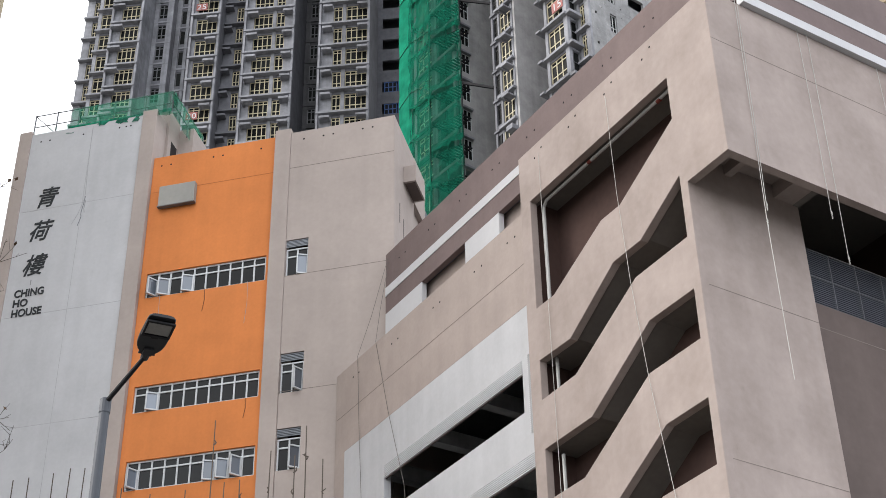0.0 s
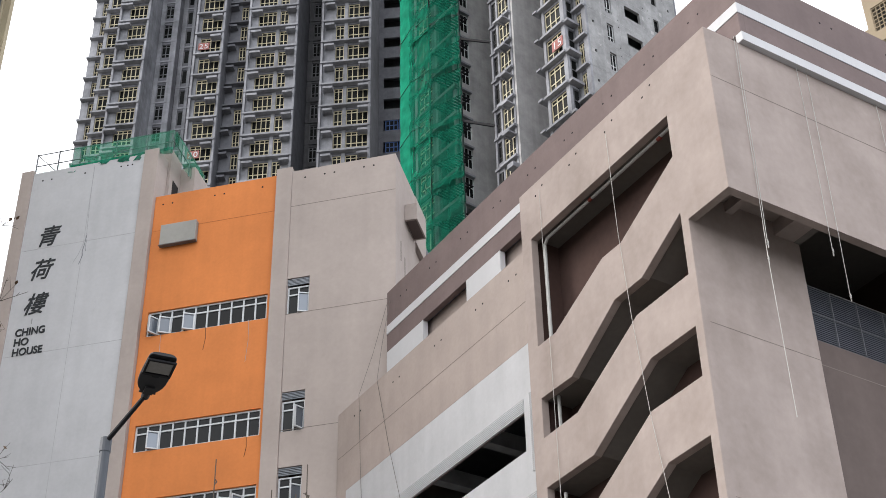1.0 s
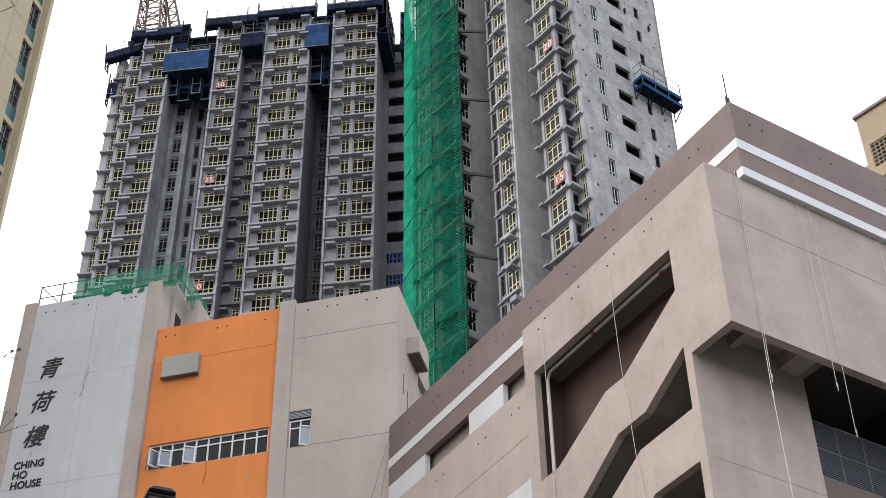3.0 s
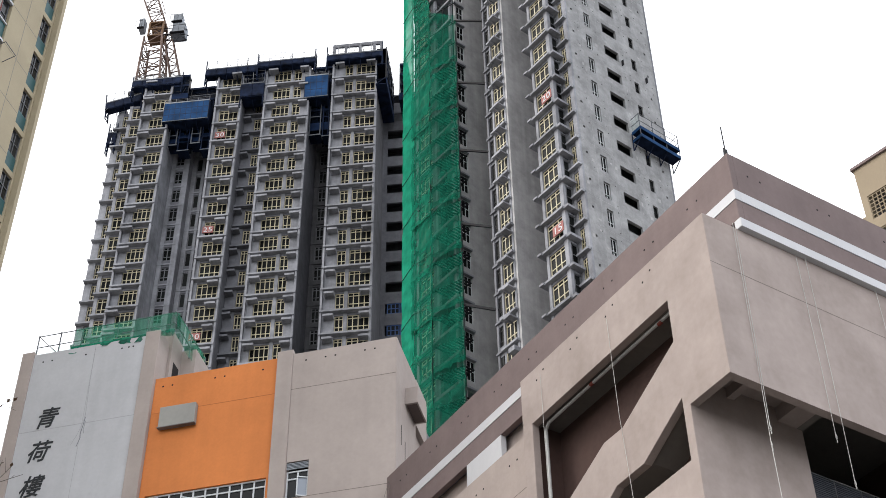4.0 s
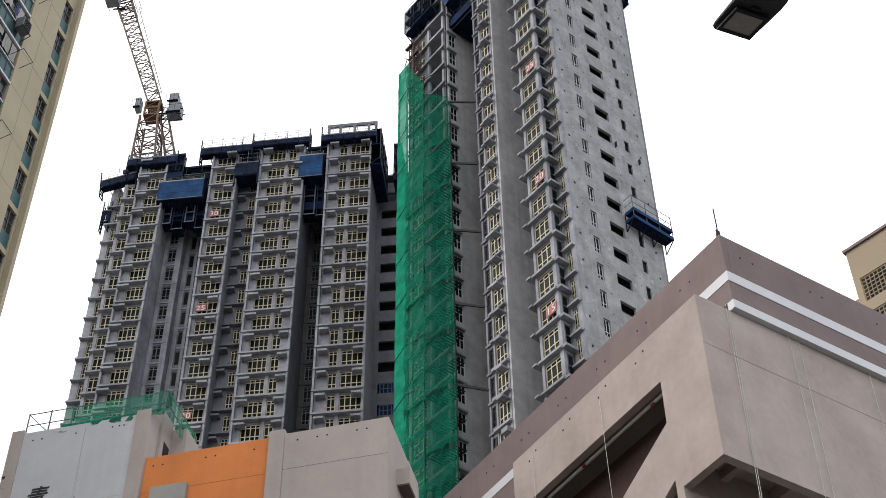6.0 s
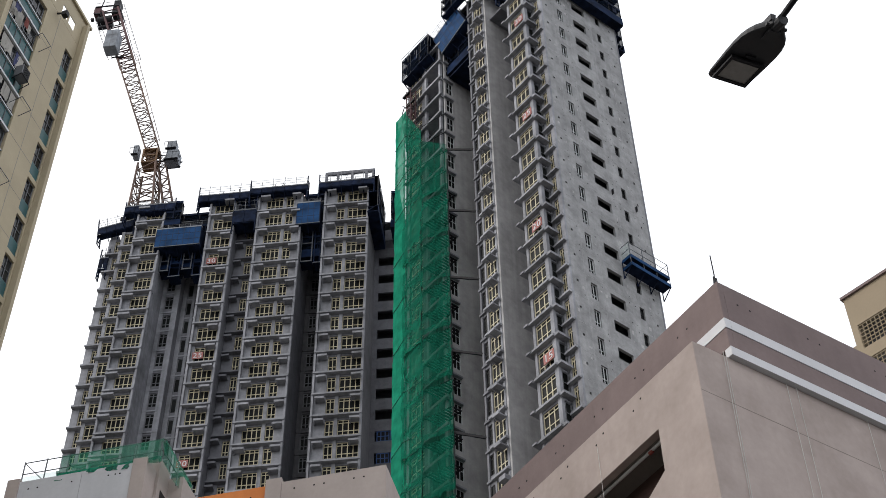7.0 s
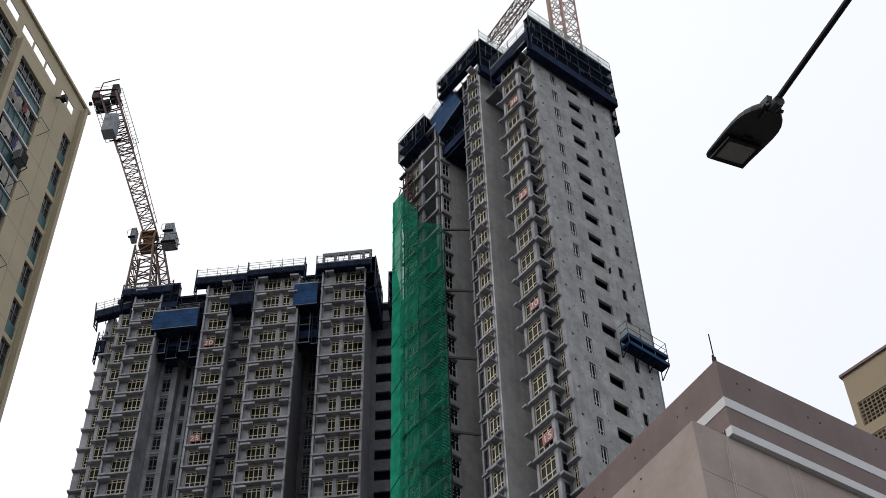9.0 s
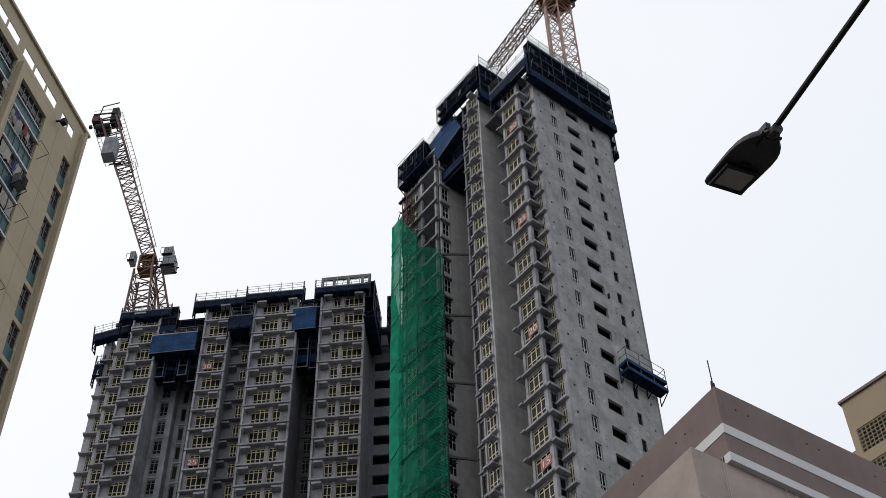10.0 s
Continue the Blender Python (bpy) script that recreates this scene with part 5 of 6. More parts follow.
part("turntable", Geo().plate(rect(-2.4, 10.7, -0.5, 13.3), frame_holes, -0.8, -0.6).plate(rect(-2.4, 10.7, -0.5, 13.3), frame_holes, 0.6, 0.8).box(-2.4, -0.6, 10.7, -0.5, 0.6, 10.95).box(-2.4, -0.6, 13.05, -0.5, 0.6, 13.3), OCHRE, crane, "ochre slewing frame", bevel=0.05)
part("slew_drum", Geo().tube((-1.45, 0, 10.95), (-1.45, 0, 12.4), 0.42, 14).tube((-2.0, -0.3, 12.6), (-0.9, -0.3, 12.7), 0.2, 10), RUST, crane)
part("cross_bracing", Geo().tube((-2.2, -0.82, 10.9), (-0.7, -0.82, 11.9), 0.06).tube((-0.7, -0.82, 10.9), (-2.2, -0.82, 11.9), 0.06).tube((-2.2, -0.82, 12.1), (-0.7, -0.82, 13.1), 0.06), OCHRE, crane)
for x0, z0, x1, z1, deep in ((-3.75, 12.6, -3.1, 14.5, 0.5), (0.5, 10.8, 2.0, 12.7, 0.7), (0.35, 13.1, 1.45, 14.6, 0.5)):
    cabin = part("machine_box", box(x0, -deep, z0, x1, deep, z1), MACHINE, crane, "grey machine box", bevel=0.05)
    part("door_seam", Geo().box(x0 + 0.1, -deep - 0.012, z0 + 0.12, x0 + 0.14, -deep - 0.002, z1 - 0.12).box((x0 + x1) / 2, -deep - 0.012, z0 + 0.1, (x0 + x1) / 2 + 0.03, -deep - 0.002, z1 - 0.1).box(x0 + 0.1, -deep - 0.012, z0 + 0.1, x1 - 0.1, -deep - 0.002, z0 + 0.13), DARKSTEEL, cabin)
    part("catwalk", Geo().box(x0 - 0.1, -deep - 0.35, z0 - 0.09, x1 + 0.1, -deep - 0.02, z0 - 0.02).line([(x0 - 0.2, -deep - 0.4, z0), (x0 - 0.2, -deep - 0.4, z0 + 1.0), (x1 + 0.2, -deep - 0.4, z0 + 1.0), (x1 + 0.2, -deep - 0.4, z0)], 0.03), DARKSTEEL, cabin)
part("counter_jib", Geo().lattice((-0.5, 0, 11.6), (2.2, 0, 11.2), 1.0, 0.9, 3, 0.07).line([(0.4, -0.75, 10.6), (1.0, -0.75, 9.4), (1.7, -0.75, 10.7)], 0.07), DARKSTEEL, crane)
FOOT = Vector((-1.42, 0, 13.6))
ALONG, ACROSS = Vector((-9.25, 0, 29.4)).normalized(), Vector((29.4, 0, 9.25)).normalized()


def boom_at(reach, off, y=0.0):
    return FOOT + ALONG * reach + ACROSS * off + Vector((0, y, 0))


part("boom", Geo().lattice(boom_at(0, 0), boom_at(21, 0), 1.5, 1.9, 14, 0.11), RUST, crane, "rusty lattice boom")
g = Geo()
for off, y in ((-0.95, -0.8), (0.95, -0.8), (-0.95, 0.8), (0.95, 0.8)):
    g.tube(boom_at(20, off, y), boom_at(32.3, off * 1.1, y), 0.17)
for k in range(9):
    a, b = 20 + 1.5 * k, 21.5 + 1.5 * k
    g.tube(boom_at(a, -0.95, -0.8), boom_at(a, 0.95, -0.8), 0.09).tube(boom_at(a, -0.95, 0.8), boom_at(a, 0.95, 0.8), 0.08)
    if k < 3:
        g.tube(boom_at(a, -0.95, -0.8), boom_at(b, 0.95, -0.8), 0.07).tube(boom_at(a, 0.95, 0.8), boom_at(b, -0.95, 0.8), 0.07)
part("boom_head_section", g, MAROON_STEEL, crane, "dark maroon head section of the boom")
for start, end, o0, o1, wide in ((1.0, 20.0, 1.1, 1.6, 0.0), (19.0, 33.0, 1.25, 1.35, 0.6), (21.0, 31.0, -1.6, -1.8, -0.5)):
    g = Geo()
    n = int((end - start) / 0.95)
    g.tube(boom_at(start, o0 + wide, -0.5), boom_at(end, o1 + wide, -0.5), 0.045)
    if wide:
        g.tube(boom_at(start, o0, -0.5), boom_at(end, o1, -0.5), 0.045)
    for k in range(n + 1):
        f = k / n
        a, off = start + (end - start) * f, o0 + (o1 - o0) * f
        if wide:
            g.tube(boom_at(a, off, -0.5), boom_at(a, off + wide * 1.1, -0.5), 0.028, 4)
        elif k % 2 == 0:
            g.tube(boom_at(a, 0.8, -0.5), boom_at(a + 0.5, off, -0.5), 0.035, 4)
    part("walkway_rail", g, STEEL if wide else RUST, crane, "thin walkway rails along the boom")
block = part("counterweight", box(-9.85, -2.7, 32.8, -8.2, -1.1, 36.5), MACHINE, crane, "grey ribbed counterweight box", bevel=0.06)
part("rib", Geo().box(-9.03, -2.715, 32.85, -8.97, -2.702, 36.4).box(-9.8, -2.715, 35.3, -8.25, -2.702, 35.36), STEEL, block)
part("weight_hanger", Geo().tube((-9.6, -1.9, 36.5), (-10.4, -0.8, 40.0), 0.06).tube((-8.5, -1.9, 36.5), (-9.3, -0.8, 40.0), 0.06).box(-9.0, -1.1, 32.5, -7.5, -0.95, 32.66), DARKSTEEL, block)
part("boom_cabin", box(-13.4, -0.7, 43.9, -12.5, 0.7, 45.2), MAROON_STEEL, crane, bevel=0.04)
part("winch_box", box(-10.9, -0.6, 43.6, -10.0, 0.6, 46.8), DARKSTEEL, crane, bevel=0.05)
part("winch_drum", Geo().tube((-12.6, -0.2, 42.2), (-10.7, -0.2, 42.5), 0.75, 14).tube((-12.2, -0.4, 40.6), (-10.4, -0.4, 40.8), 0.3, 10), DARKSTEEL, crane)
part("head_frame", Geo().lattice(boom_at(30.5, -1.4), (-12.9, 0, 45.2), 0.6, 0.6, 4, 0.09).lattice(boom_at(30, 1.0), (-10.5, 0, 45.4), 0.7, 0.7, 4, 0.10).box(-13.3, -0.8, 45.2, -10.1, -0.65, 45.4).box(-13.1, -0.9, 43.4, -9.9, -0.75, 43.6).tube((-13.3, -0.7, 46.2), (-10.1, -0.7, 46.3), 0.03).tube((-12.9, 0, 45.2), (-12.6, 0, 48.3), 0.08).tube((-12.6, 0, 48.3), (-10.4, 0, 48.9), 0.08).box(-13.6, -0.6, 42.6, -13.2, -0.2, 43.0), DARKSTEEL, crane, "dark steel boom head")
crane2 = thing("tower_crane", on(right, -2.2, 7.5, RTOP - 6.3), "pink and white lattice crane on the taller tower", "crane", "cranes")
FADED = surface("faded_red_paint", (0.46, 0.29, 0.25), 0.6, vary=0.25, bump=0)
part("mast", Geo().lattice((0, 0, 0), (0, 0, 25), 2.0, 2.0, 15, 0.10, (1, 0, 0)), FADED, crane2, "faded red lattice mast")
part("riser_pipe", Geo().tube((-0.6, -1.15, 0), (-0.6, -1.15, 25), 0.17, 8), FADED, crane2, "thick faded red pipe")
part("slewing_frame", Geo().lattice((0, 0, 23.2), (0, 0, 27.5), 2.6, 2.6, 3, 0.16, (1, 0, 0)).box(-1.6, -1.6, 24.8, 1.6, 1.6, 25.1), OCHRE, crane2, "ochre slewing frame")
part("catwalk", Geo().box(1.2, -1.5, 24.2, 3.0, 1.5, 24.35).line([(3.0, -1.5, 24.3), (3.0, -1.5, 25.4), (3.0, 1.5, 25.4)], 0.05), DARKSTEEL, crane2)
part("hook_rope", Geo().tube((4.6, 0, 24.5), (4.7, 0, 19.5), 0.04).box(4.55, -0.1, 19.2, 4.85, 0.1, 19.6), DARKSTEEL, crane2)
part("boom", Geo().lattice((-6.2, -4.6, 14.3), (-2.6, 2.4, 33.5), 1.2, 1.4, 17, 0.075), RUST, crane2, "rusty lattice boom")
g = Geo()
for k in range(7):
    f, f2 = k / 6.5, (k + 0.5) / 6.5
    low_, up_ = Vector((-6.5, -4.3, 15.0)), Vector((-3.0, 2.6, 33.5))
    a, b = low_.lerp(up_, f), low_.lerp(up_, f2) + Vector((-1.5, 0.9, 1.6)) * min(1, 0.25 + 1.2 * f2)
    g.tube(a, b, 0.045, 4).tube(b, low_.lerp(up_, min(1, f + 0.16)), 0.045, 4)
g.tube((-6.6, -4.3, 15.6), (-4.6, 3.6, 35.3), 0.08)
part("boom_top_chord", g, RUST, crane2, "thin stays above the boom")


# ---- older residential tower at the near left ----
old = thing("residential_tower", site(-19.45, 49.3, 0, 17.5), "older cream residential tower with teal window panels", "building")
levels = [67.72 - 2.75 * k for k in range(24)]
levels = [z for z in levels if z > 3]
gaps = [(-1.9, -1.25), (-2.65, -2.02), (-4.5, -3.35), (-5.85, -4.62), (-7.1, -5.97), (-8.9, -7.65), (-10.2, -9.02), (-11.5, -10.32), (-13.3, -12.05), (-14.6, -13.42)]
part("front_wall", Geo().plate(rect(-18, 0, 0, 71.55), [rect(-1.5, z, -0.72, z + 2.4) for z in levels] + [rect(-6.45, min(levels) - 1.6, -3.8, 70.6), rect(-10.4, min(levels) - 1.6, -7.3, 71.2)]
     , 0, 0.2), CREAM, old, "cream tiled front wall", bevel=0.02)
part("parapet", Geo().plate(rect(-18, 71.55, 0, 73.9), [rect(a, 72.0, b, 72.75) for a, b in gaps], 0, 0.05), CREAM, old, "cream parapet with open slots")
part("parapet_cap", box(-18, -0.14, 73.9, 0.1, 0.4, 74.1), CREAM, old)
for a, b in gaps:
    part("gap_clip", Geo().box(b + 0.1, 0.06, 71.95, b + 0.2, 0.14, 73.05), STEEL, old)
part("fin", box(-7.26, -0.42, 0, -7.04, -0.002, 71.0), CREAM, old, bevel=0.02)
part("corner_pilaster", box(-0.62, -0.36, 0, -0.38, -0.002, 73.4), CREAM, old, bevel=0.02)
for z in levels:
    part("joint", box(-3.75, -0.004, z + 0.5, -1.55, 0.002, z + 0.53), HILL, old)
part("joint", box(-2.62, -0.004, 20, -2.59, 0.002, 71.5), HILL, old)
part("end_wall", box(-0.25, 0.252, 0, 0, 12, 72.0), CREAM, old)
# toned dark, with the shade of the rooms in its colour
part("inner_wall", box(-18, 3.0, 0, -0.3, 3.2, 71.5), SHADED_GREY, old)
part("roof", box(-18, 0.252, 71.2, -0.26, 12, 71.5), CONCRETE, old)
for x0, x1, z, top in ((-6.45, -3.8, 68.28, 70.6), (-10.4, -7.3, 68.88, 71.2)):
    part("teal_panel", box(x0, 0.14, z, x1, 0.2, z + 0.9), TEAL, old)
    part("rail", box(x0, 0.06, z + 0.9, x1, 0.16, z + 0.98), WHITE_FRAME, old)
    window(old, x0 + 0.05, 0.16, z + 1.0, x1 - x0 - 0.1, top - z - 1.0, 5, STEEL, SHOP_GLASS, (0.35,), 0.05)
for i, z in enumerate(levels):
    if z < 40:
        continue
    window(old, -1.5, 0.10, z + 0.95, 0.78, 1.45, 2, STEEL, SHOP_GLASS, (0.5,), 0.04)
    part("teal_panel", box(-1.5, 0.08, z, -0.72, 0.14, z + 0.95), TEAL, old)
    part("slab", box(-10.6, 0.26, z + 0.44, -0.4, 2.9, z + 0.55), CREAM, old)
    for x0, x1, d in ((-6.45, -3.8, 0.0), (-10.4, -7.3, 0.6)):
        part("floor_edge", box(x0, 0.0, z + 0.42 + d, x1, 0.13, z + 0.56 + d), WHITE_FRAME, old)
        window(old, x0 + 0.05, 0.16, z - 0.95 + d, x1 - x0 - 0.1, 1.36, 5, STEEL, SHOP_GLASS, (0.35,), 0.045)
        part("rail", box(x0, 0.06, z - 1.04 + d, x1, 0.16, z - 0.96 + d), WHITE_FRAME, old)
        part("teal_panel", box(x0, 0.14, z - 2.18 + d, x1, 0.2, z - 1.05 + d), TEAL, old)
        for m in range(1, 5):
            x = x0 + (x1 - x0) * m / 5
            part("panel_bar", box(x - 0.025, 0.11, z - 2.18 + d, x + 0.025, 0.14, z - 1.05 + d), SHADED_GREY, old)
    if i % 2 == 0:
        rack = Geo().line([(-4.4, 0, z - 0.7), (-4.4, -0.7, z - 0.5), (-3.5, -0.7, z - 0.5), (-3.5, 0, z - 0.7)], 0.02, 4)
        part("drying_rack", rack, STEEL, old)
cooler = part("cooler_unit", box(-4.75, -0.5, 63.3, -4.1, -0.02, 64.1), STEEL, old, "grey air conditioner on a bracket", bevel=0.03)
part("cooler_grille", Geo().plate(rect(-4.7, 63.35, -4.15, 64.05), [rect(-4.65, 63.42 + 0.1 * i, -4.2, 63.47 + 0.1 * i) for i in range(6)], -0.53, -0.505), DARKSTEEL, cooler)
part("cooler_bracket", Geo().line([(-4.8, -0.02, 63.0), (-4.8, -0.55, 63.25), (-4.05, -0.55, 63.25), (-4.05, -0.02, 63.0)], 0.025, 5), DARKSTEEL, cooler)
r = random.Random(77)
DRAPES = [surface("curtain_cloth", (0.48, 0.46, 0.42), 0.9, bump=0), surface("blue_cloth", (0.06, 0.07, 0.16), 0.9, bump=0), surface("red_cloth", (0.22, 0.06, 0.05), 0.9, bump=0), surface("dark_cloth", (0.05, 0.045, 0.05), 0.9, bump=0)]
for z in levels[:12]:
    for x0, x1, zz in ((-6.35, -3.95, z - 1.25), (-10.3, -7.4, z - 0.65)):
        for _ in range(4):
            u, h = r.uniform(x0, x1 - 0.4), r.uniform(0.4, 1.2)
            part("curtain", cloth((u, 0.12, 0), (u + r.uniform(0.25, 0.6), 0.12, 0), zz + 1.6 - h, zz + 1.6, 5, 3, 0.025, int(z * 10 + u * 7)), DRAPES[r.choice((0, 0, 0, 1, 2))], old)
for z in levels[:9]:
    for x0, x1, d in ((-6.4, -3.9, 0.0), (-10.3, -7.4, 0.6)):
        if r.random() < 0.75:
            part("laundry_rail", Geo().tube((x0, -0.22, z - 0.1 + d), (x1, -0.22, z - 0.1 + d), 0.02, 5), STEEL, old)
            for _ in range(r.randint(1, 3)):
                u, h = r.uniform(x0, x1 - 0.4), r.uniform(0.35, 0.8)
                part("washing", cloth((u, -0.22, 0), (u + r.uniform(0.2, 0.45), -0.22, 0), z - 0.12 + d - h, z - 0.12 + d, 4, 3, 0.03, int(z * 13 + u * 9)), DRAPES[r.choice((0, 1, 1, 2, 3))], old)
part("camera_bracket", Geo().tube((-2.95, 0, 71.4), (-2.95, -0.5, 71.2), 0.06).box(-3.1, -0.7, 70.9, -2.8, -0.4, 71.25), DARKSTEEL, old)

# ---- older block at the right with grilles ----
far = thing("residential_block", site(25.43, 65.2, 0, 136.7), "older khaki housing block with grille panels", "building")
KHAKI = surface("khaki_wall_paint", (0.40, 0.32, 0.22), 0.8, vary=0.06, grain=8, stain=0.3)
part("front_wall", Geo().plate(rect(0, 0, 16, 67.1), [rect(0.42, 64.65 - 2.75 * k - 1.9, 5.5, 64.65 - 2.75 * k) for k in range(22)], 0, 0.3), KHAKI, far)
part("cap", box(-0.12, -0.15, 67.1, 16, 0.5, 67.3), BROWN, far)
part("side_wall", box(0, 0.302, 0, 0.25, 10, 67.1), KHAKI, far)
part("lower_wing", box(-4.0, 3.0, 0, -0.02, 10, 66.2), KHAKI, far)
# dark colour stands in for shade behind the grilles
part("inner_wall", box(0.3, 1.2, 0, 16, 1.4, 66.5), SHADED_GREY, far)
for k in range(4):
    z = 64.65 - 2.75 * k
    g = Geo()
    for i in range(18):
        g.box(0.42 + i * 0.29, 0.05, z - 1.9, 0.47 + i * 0.29, 0.12, z)
    for i in range(7):
        g.box(0.42, 0.04, z - 1.9 + i * 0.3, 5.5, 0.10, z - 1.85 + i * 0.3)
    part("grille", g, KHAKI, far)


# ---- street lamps ----
def street_lamp(base, top, tip, head_from, head_to, label, wide=0.88):
    lamp = thing("street_lamp", Matrix.Translation(base), label, "street lamp", "street lamps")
    b = Vector(base)
    q, n, h0, h1 = (Vector(p) - b for p in (top, tip, head_from, head_to))
    part("pole", Geo().tube((0, 0, 0), q, 0.066, 14, 0.043), POLE, lamp, "grey steel pole", bevel=0.0)
    part("collar", Geo().tube(q - Vector((0, 0, 0.10)), q + Vector((0, 0, 0.03)), 0.049, 14), POLE, lamp)
    part("arm", Geo().tube(q, n, 0.022, 10, 0.019), DARKSTEEL, lamp, "dark slanting arm")
    d = (h1 - h0).normalized()
    x = d.cross(Vector((0, 0, 1))).normalized()
    up = x.cross(d)
    L = (h1 - h0).length
    turn = Matrix(((x.x, d.x, up.x, h0.x), (x.y, d.y, up.y, h0.y), (x.z, d.z, up.z, h0.z), (0, 0, 0, 1)))
    g = Geo()
    prof = [(0.0, 0.045, 0.035), (0.05, 0.06, 0.045), (0.10, 0.085, 0.05), (0.16, 0.115, 0.054), (0.23, 0.136, 0.055), (0.32, 0.15, 0.053), (0.44, 0.155, 0.05), (0.60, 0.153, 0.044), (0.80, 0.148, 0.036), (0.92, 0.145, 0.03), (0.97, 0.138, 0.026), (1.0, 0.118, 0.02)]
    m = 24
    for s, w, h in prof:
        for i in range(m):
            a = 6.28318 * i / m
            cx, cz = math.cos(a), math.sin(a)
            ex = abs(cx) ** 0.55 * (1 if cx > 0 else -1)
            g.v.append((wide * w * ex, s * L, h * max(cz, -0.35)))
    for j in range(len(prof) - 1):
        for i in range(m):
            g.f.append((j * m + i, j * m + (i + 1) % m, (j + 1) * m + (i + 1) % m, (j + 1) * m + i))
    g.f += [tuple(reversed(range(m))), tuple((len(prof) - 1) * m + i for i in range(m))]
    head = part("head", g, LAMPHEAD, lamp, "flat dark LED lamp head", turn)
    part("lens", box(-0.098, L * 0.62, -0.034, 0.098, L * 0.90, -0.024), surface("lamp_lens", (0.36, 0.34, 0.32), 0.3, vary=0.2, grain=30, bump=0), head, "grey lens plate")
    for x0, x1, y0, y1 in ((-0.118, 0.118, 0.56, 0.60), (-0.118, 0.118, 0.90, 0.94), (-0.118, -0.098, 0.60, 0.90), (0.098, 0.118, 0.60, 0.90)):
        part("lens_rim", box(x0, L * y0, -0.042, x1, L * y1, -0.026), DARKSTEEL, head)
    part("maker_plate", box(-0.03, L * 0.50, -0.03, 0.03, L * 0.535, -0.0165), DARKSTEEL, head)
    part("clamp", Geo().tube((0, -0.05, 0.0), (0, 0.1, 0.0), 0.036, 12).box(-0.055, 0.0, 0.015, -0.02, 0.09, 0.06).box(0.02, 0.0, 0.015, 0.055, 0.09, 0.06).box(-0.04, 0.04, -0.036, 0.04, 0.14, -0.01).tube((-0.07, 0.03, -0.005), (0.07, 0.03, -0.005), 0.012, 8), LAMPHEAD, head, "bolted clamp")
    return lamp


street_lamp((-2.93, 11.42, 0), (-2.93, 11.42, 7.78), (-2.53, 10.99, 7.99), (-2.53, 10.99, 8.0), (-2.29, 10.43, 8.03), "grey street lamp with an LED head before the orange wall", 0.80)
street_lamp((3.27, 3.2, 0), (3.27, 3.2, 9.55), (2.13, 5.17, 9.17), (2.14, 5.16, 9.16), (1.92, 5.73, 9.36), "dark street lamp with an LED head against the sky", 0.98)


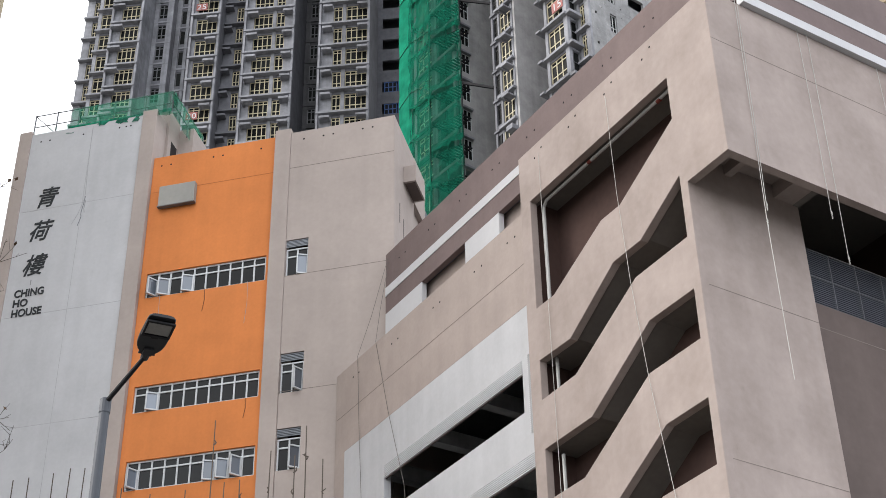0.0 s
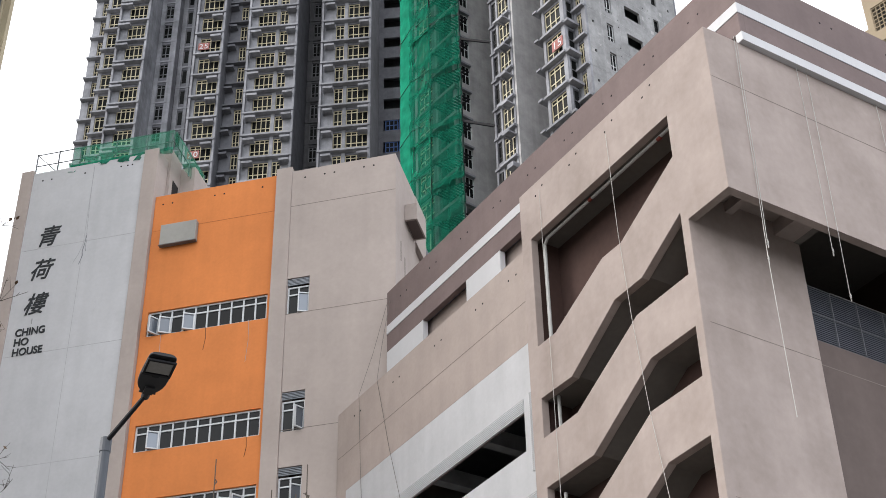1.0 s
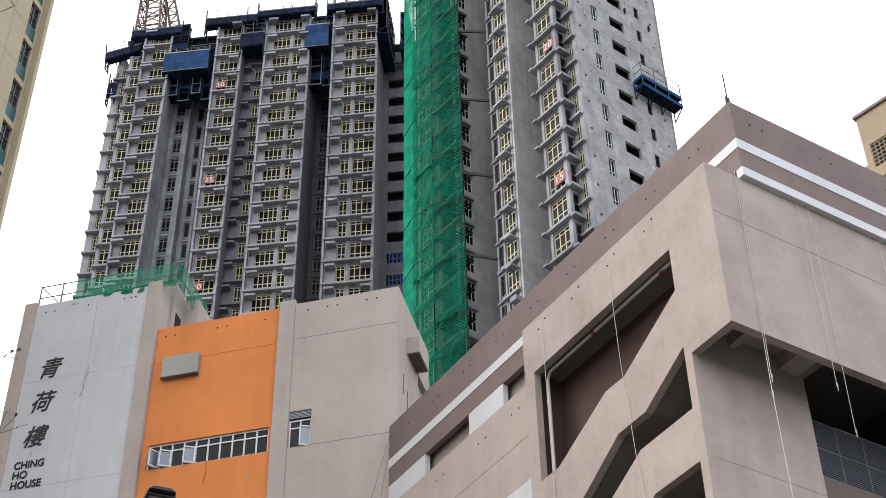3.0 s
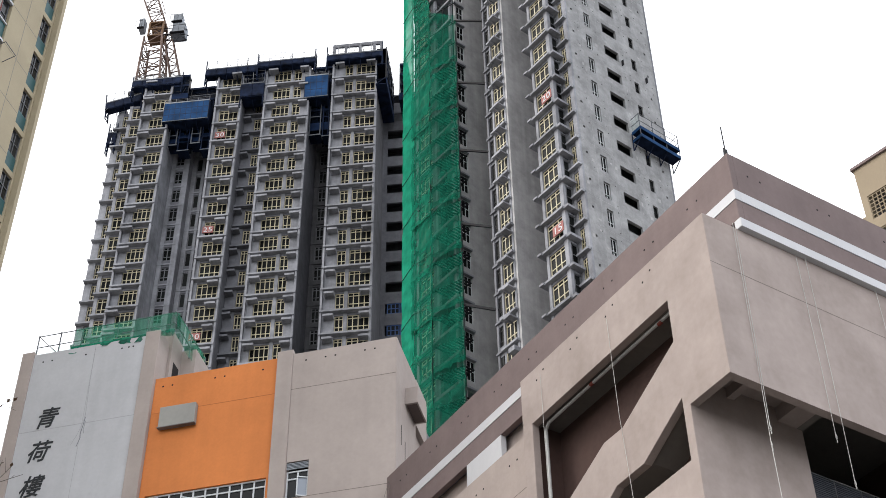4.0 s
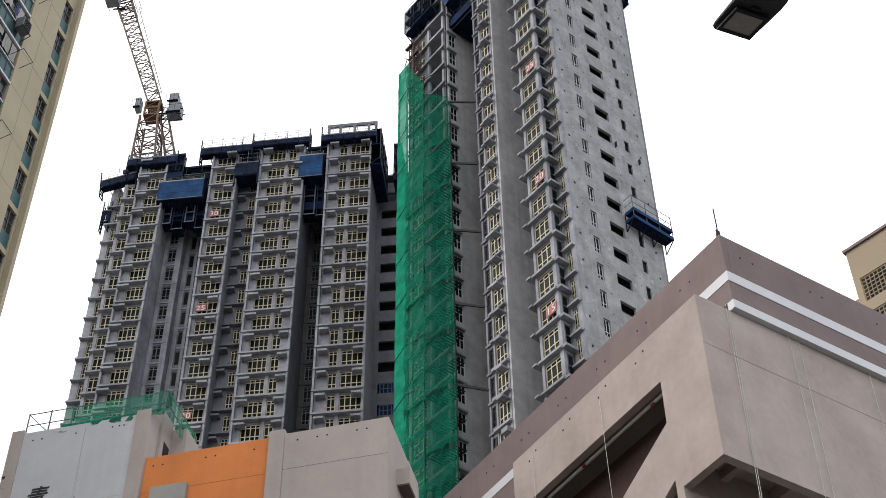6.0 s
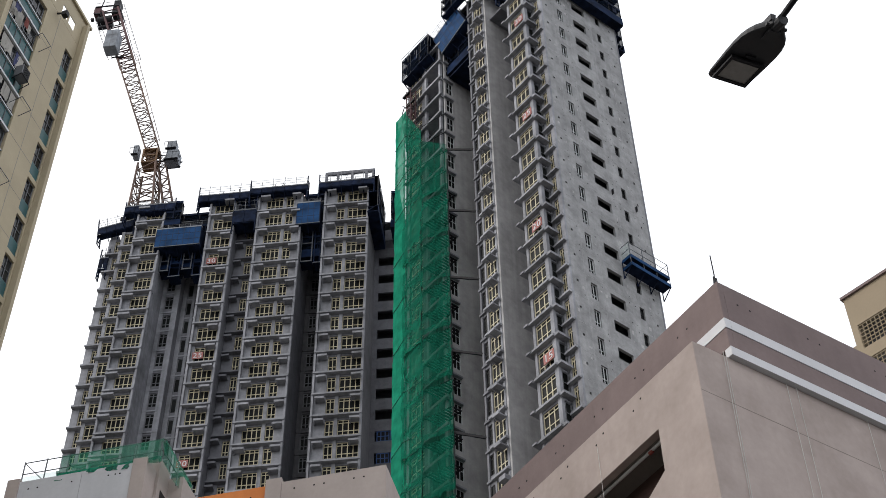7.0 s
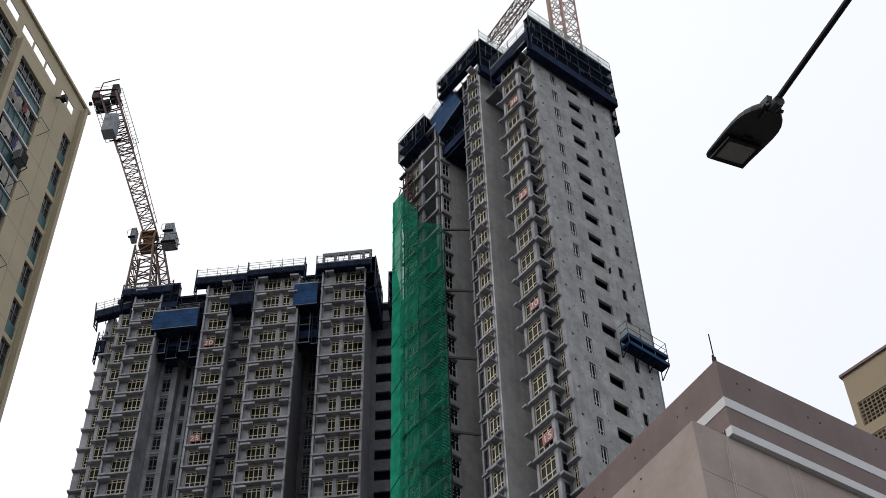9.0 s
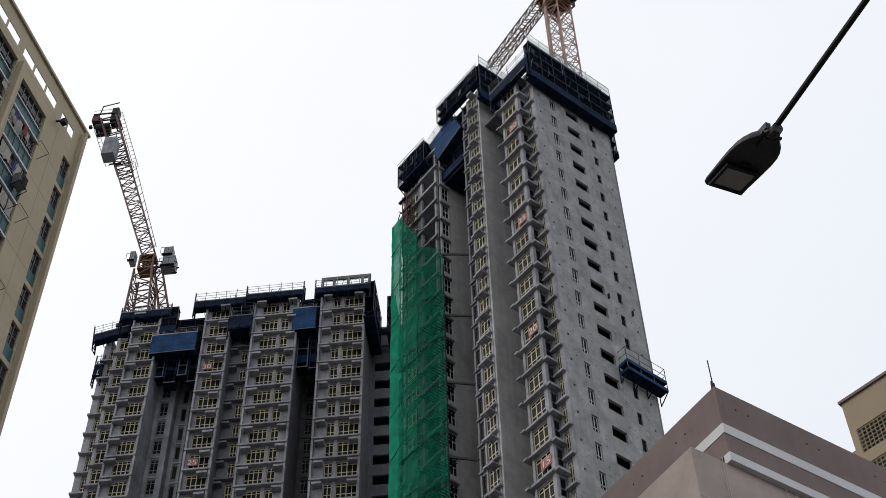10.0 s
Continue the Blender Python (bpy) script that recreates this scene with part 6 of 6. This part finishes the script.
# ---- bare twigs of a street tree ----
def bare_tree(base, seed):
    r = random.Random(seed)
    t = thing("street_tree", Matrix.Translation(base), "thin bare street tree with a few dry leaves", "tree")
    wood, leaves = Geo(), Geo()

    def grow(p, d, length, rad, level):
        q = p
        for _ in range(4):
            d = (d + Vector((r.uniform(-1, 1), r.uniform(-1, 1), r.uniform(-0.4, 0.8))) * 0.22).normalized()
            n = q + d * length / 4
            wood.tube(q, n, rad, 5, rad * 0.85)
            q, rad = n, rad * 0.85
            if level < 4 and r.random() < 0.62:
                side = (d + Vector((r.uniform(-1, 1), r.uniform(-1, 1), r.uniform(-0.5, 0.6)))).normalized()
                grow(q, side, length * 0.6, rad * 0.6, level + 1)
            if level >= 3 and r.random() < 0.4:
                a = Vector((r.uniform(-1, 1), r.uniform(-1, 1), r.uniform(-1, 0.2))).normalized() * 0.025
                b = a.orthogonal() * 0.5
                leaves.face(q, q + a * 0.5 + b, q + a, q + a * 0.5 - b)
        if level < 4:
            grow(q, d, length * 0.7, rad * 0.8, level + 1)

    wood.tube((0, 0, 0), (0.05, 0.02, 2.6), 0.07, 10, 0.05)
    for k in range(4):
        a = k * 1.6 + 0.3
        grow(Vector((0.05, 0.02, 2.2 + 0.15 * k)), Vector((math.cos(a) * 0.45, math.sin(a) * 0.45, 1)).normalized(), 1.5, 0.024, 1)
    for tx, ty, tz in ((1.20, -0.4, 6.04), (1.16, -0.38, 6.5), (1.18, -0.35, 5.42), (1.32, -0.33, 5.12), (1.34, -0.32, 4.98), (1.14, -0.4, 5.84)):
        p, end = Vector((0.05, 0.02, tz - 1.2)), Vector((tx, ty, tz))
        for k in range(6):
            q = p.lerp(end, 1 / (6 - k)) + Vector((r.uniform(-1, 1), r.uniform(-1, 1), r.uniform(-1, 1))) * 0.03
            wood.tube(p, q, 0.008 - 0.0011 * k, 5, 0.0069 - 0.0011 * k)
            p = q
            for _ in range(4 if k > 1 else 0):
                d = Vector((r.uniform(-0.3, 1), r.uniform(-1, 1), r.uniform(-0.6, 1))).normalized() * r.uniform(0.05, 0.17)
                wood.tube(p, p + d, 0.0018, 4, 0.0010)
                fork = d.cross(Vector((r.uniform(-1, 1), r.uniform(-1, 1), 1))).normalized() * 0.06
                wood.tube(p + d * 0.6, p + d * 0.9 + fork, 0.0012, 4, 0.0008)
                if r.random() < 0.6:
                    a = Vector((r.uniform(-1, 1), r.uniform(-1, 1), r.uniform(-1, 0.2))).normalized() * 0.022
                    b = a.orthogonal() * 0.5
                    leaves.face(p + d, p + d + a * 0.5 + b, p + d + a, p + d + a * 0.5 - b)
    part("trunk", wood, BARK, t, "thin brown bare branches")
    part("leaves", leaves, LEAF, t, "few dry brown leaves", kind="stuff")


bare_tree((-3.55, 7.0, 0), 4)


def sapling(x, y, h, seed):
    r = random.Random(seed)
    t = thing("sapling", Matrix.Translation((x, y, 0)), "thin bare upright sapling stem", "sapling", "bare saplings")
    pts = [(0, 0, 0)]
    for k in range(8):
        pts.append((pts[-1][0] + r.uniform(-0.012, 0.012), r.uniform(-0.01, 0.01), h * (k + 1) / 8))
    part("stem", Geo().pipe(pts, [0.011 - 0.0009 * k for k in range(9)]), BARK, t)
    for k in range(5):
        z = h * r.uniform(0.75, 0.98)
        i = min(7, int(z / h * 8))
        part("bud", Geo().pipe([(pts[i][0], pts[i][1], z), (pts[i][0] + r.uniform(-0.02, 0.02), 0, z + 0.02), (pts[i][0] + r.uniform(-0.03, 0.03), 0, z + 0.04)], [0.006, 0.005, 0.003], 5), BARK, t)


for k, (x, y, h) in enumerate(((-2.72, 8.58, 5.71), (-2.61, 8.61, 5.74), (-2.48, 8.65, 5.78), (-2.41, 8.67, 5.82), (-2.32, 8.70, 5.84), (-1.52, 8.87, 6.25), (-1.45, 8.87, 5.8), (-1.7, 8.87, 5.75),
                               (-1.32, 8.90, 5.83), (-1.16, 8.93, 6.05), (-1.02, 8.94, 6.02), (-0.82, 8.96, 6.0), (-0.94, 8.95, 6.24), (-1.9, 8.8, 5.7), (-2.1, 8.75, 5.72))):
    sapling(x, y, h, 100 + k)
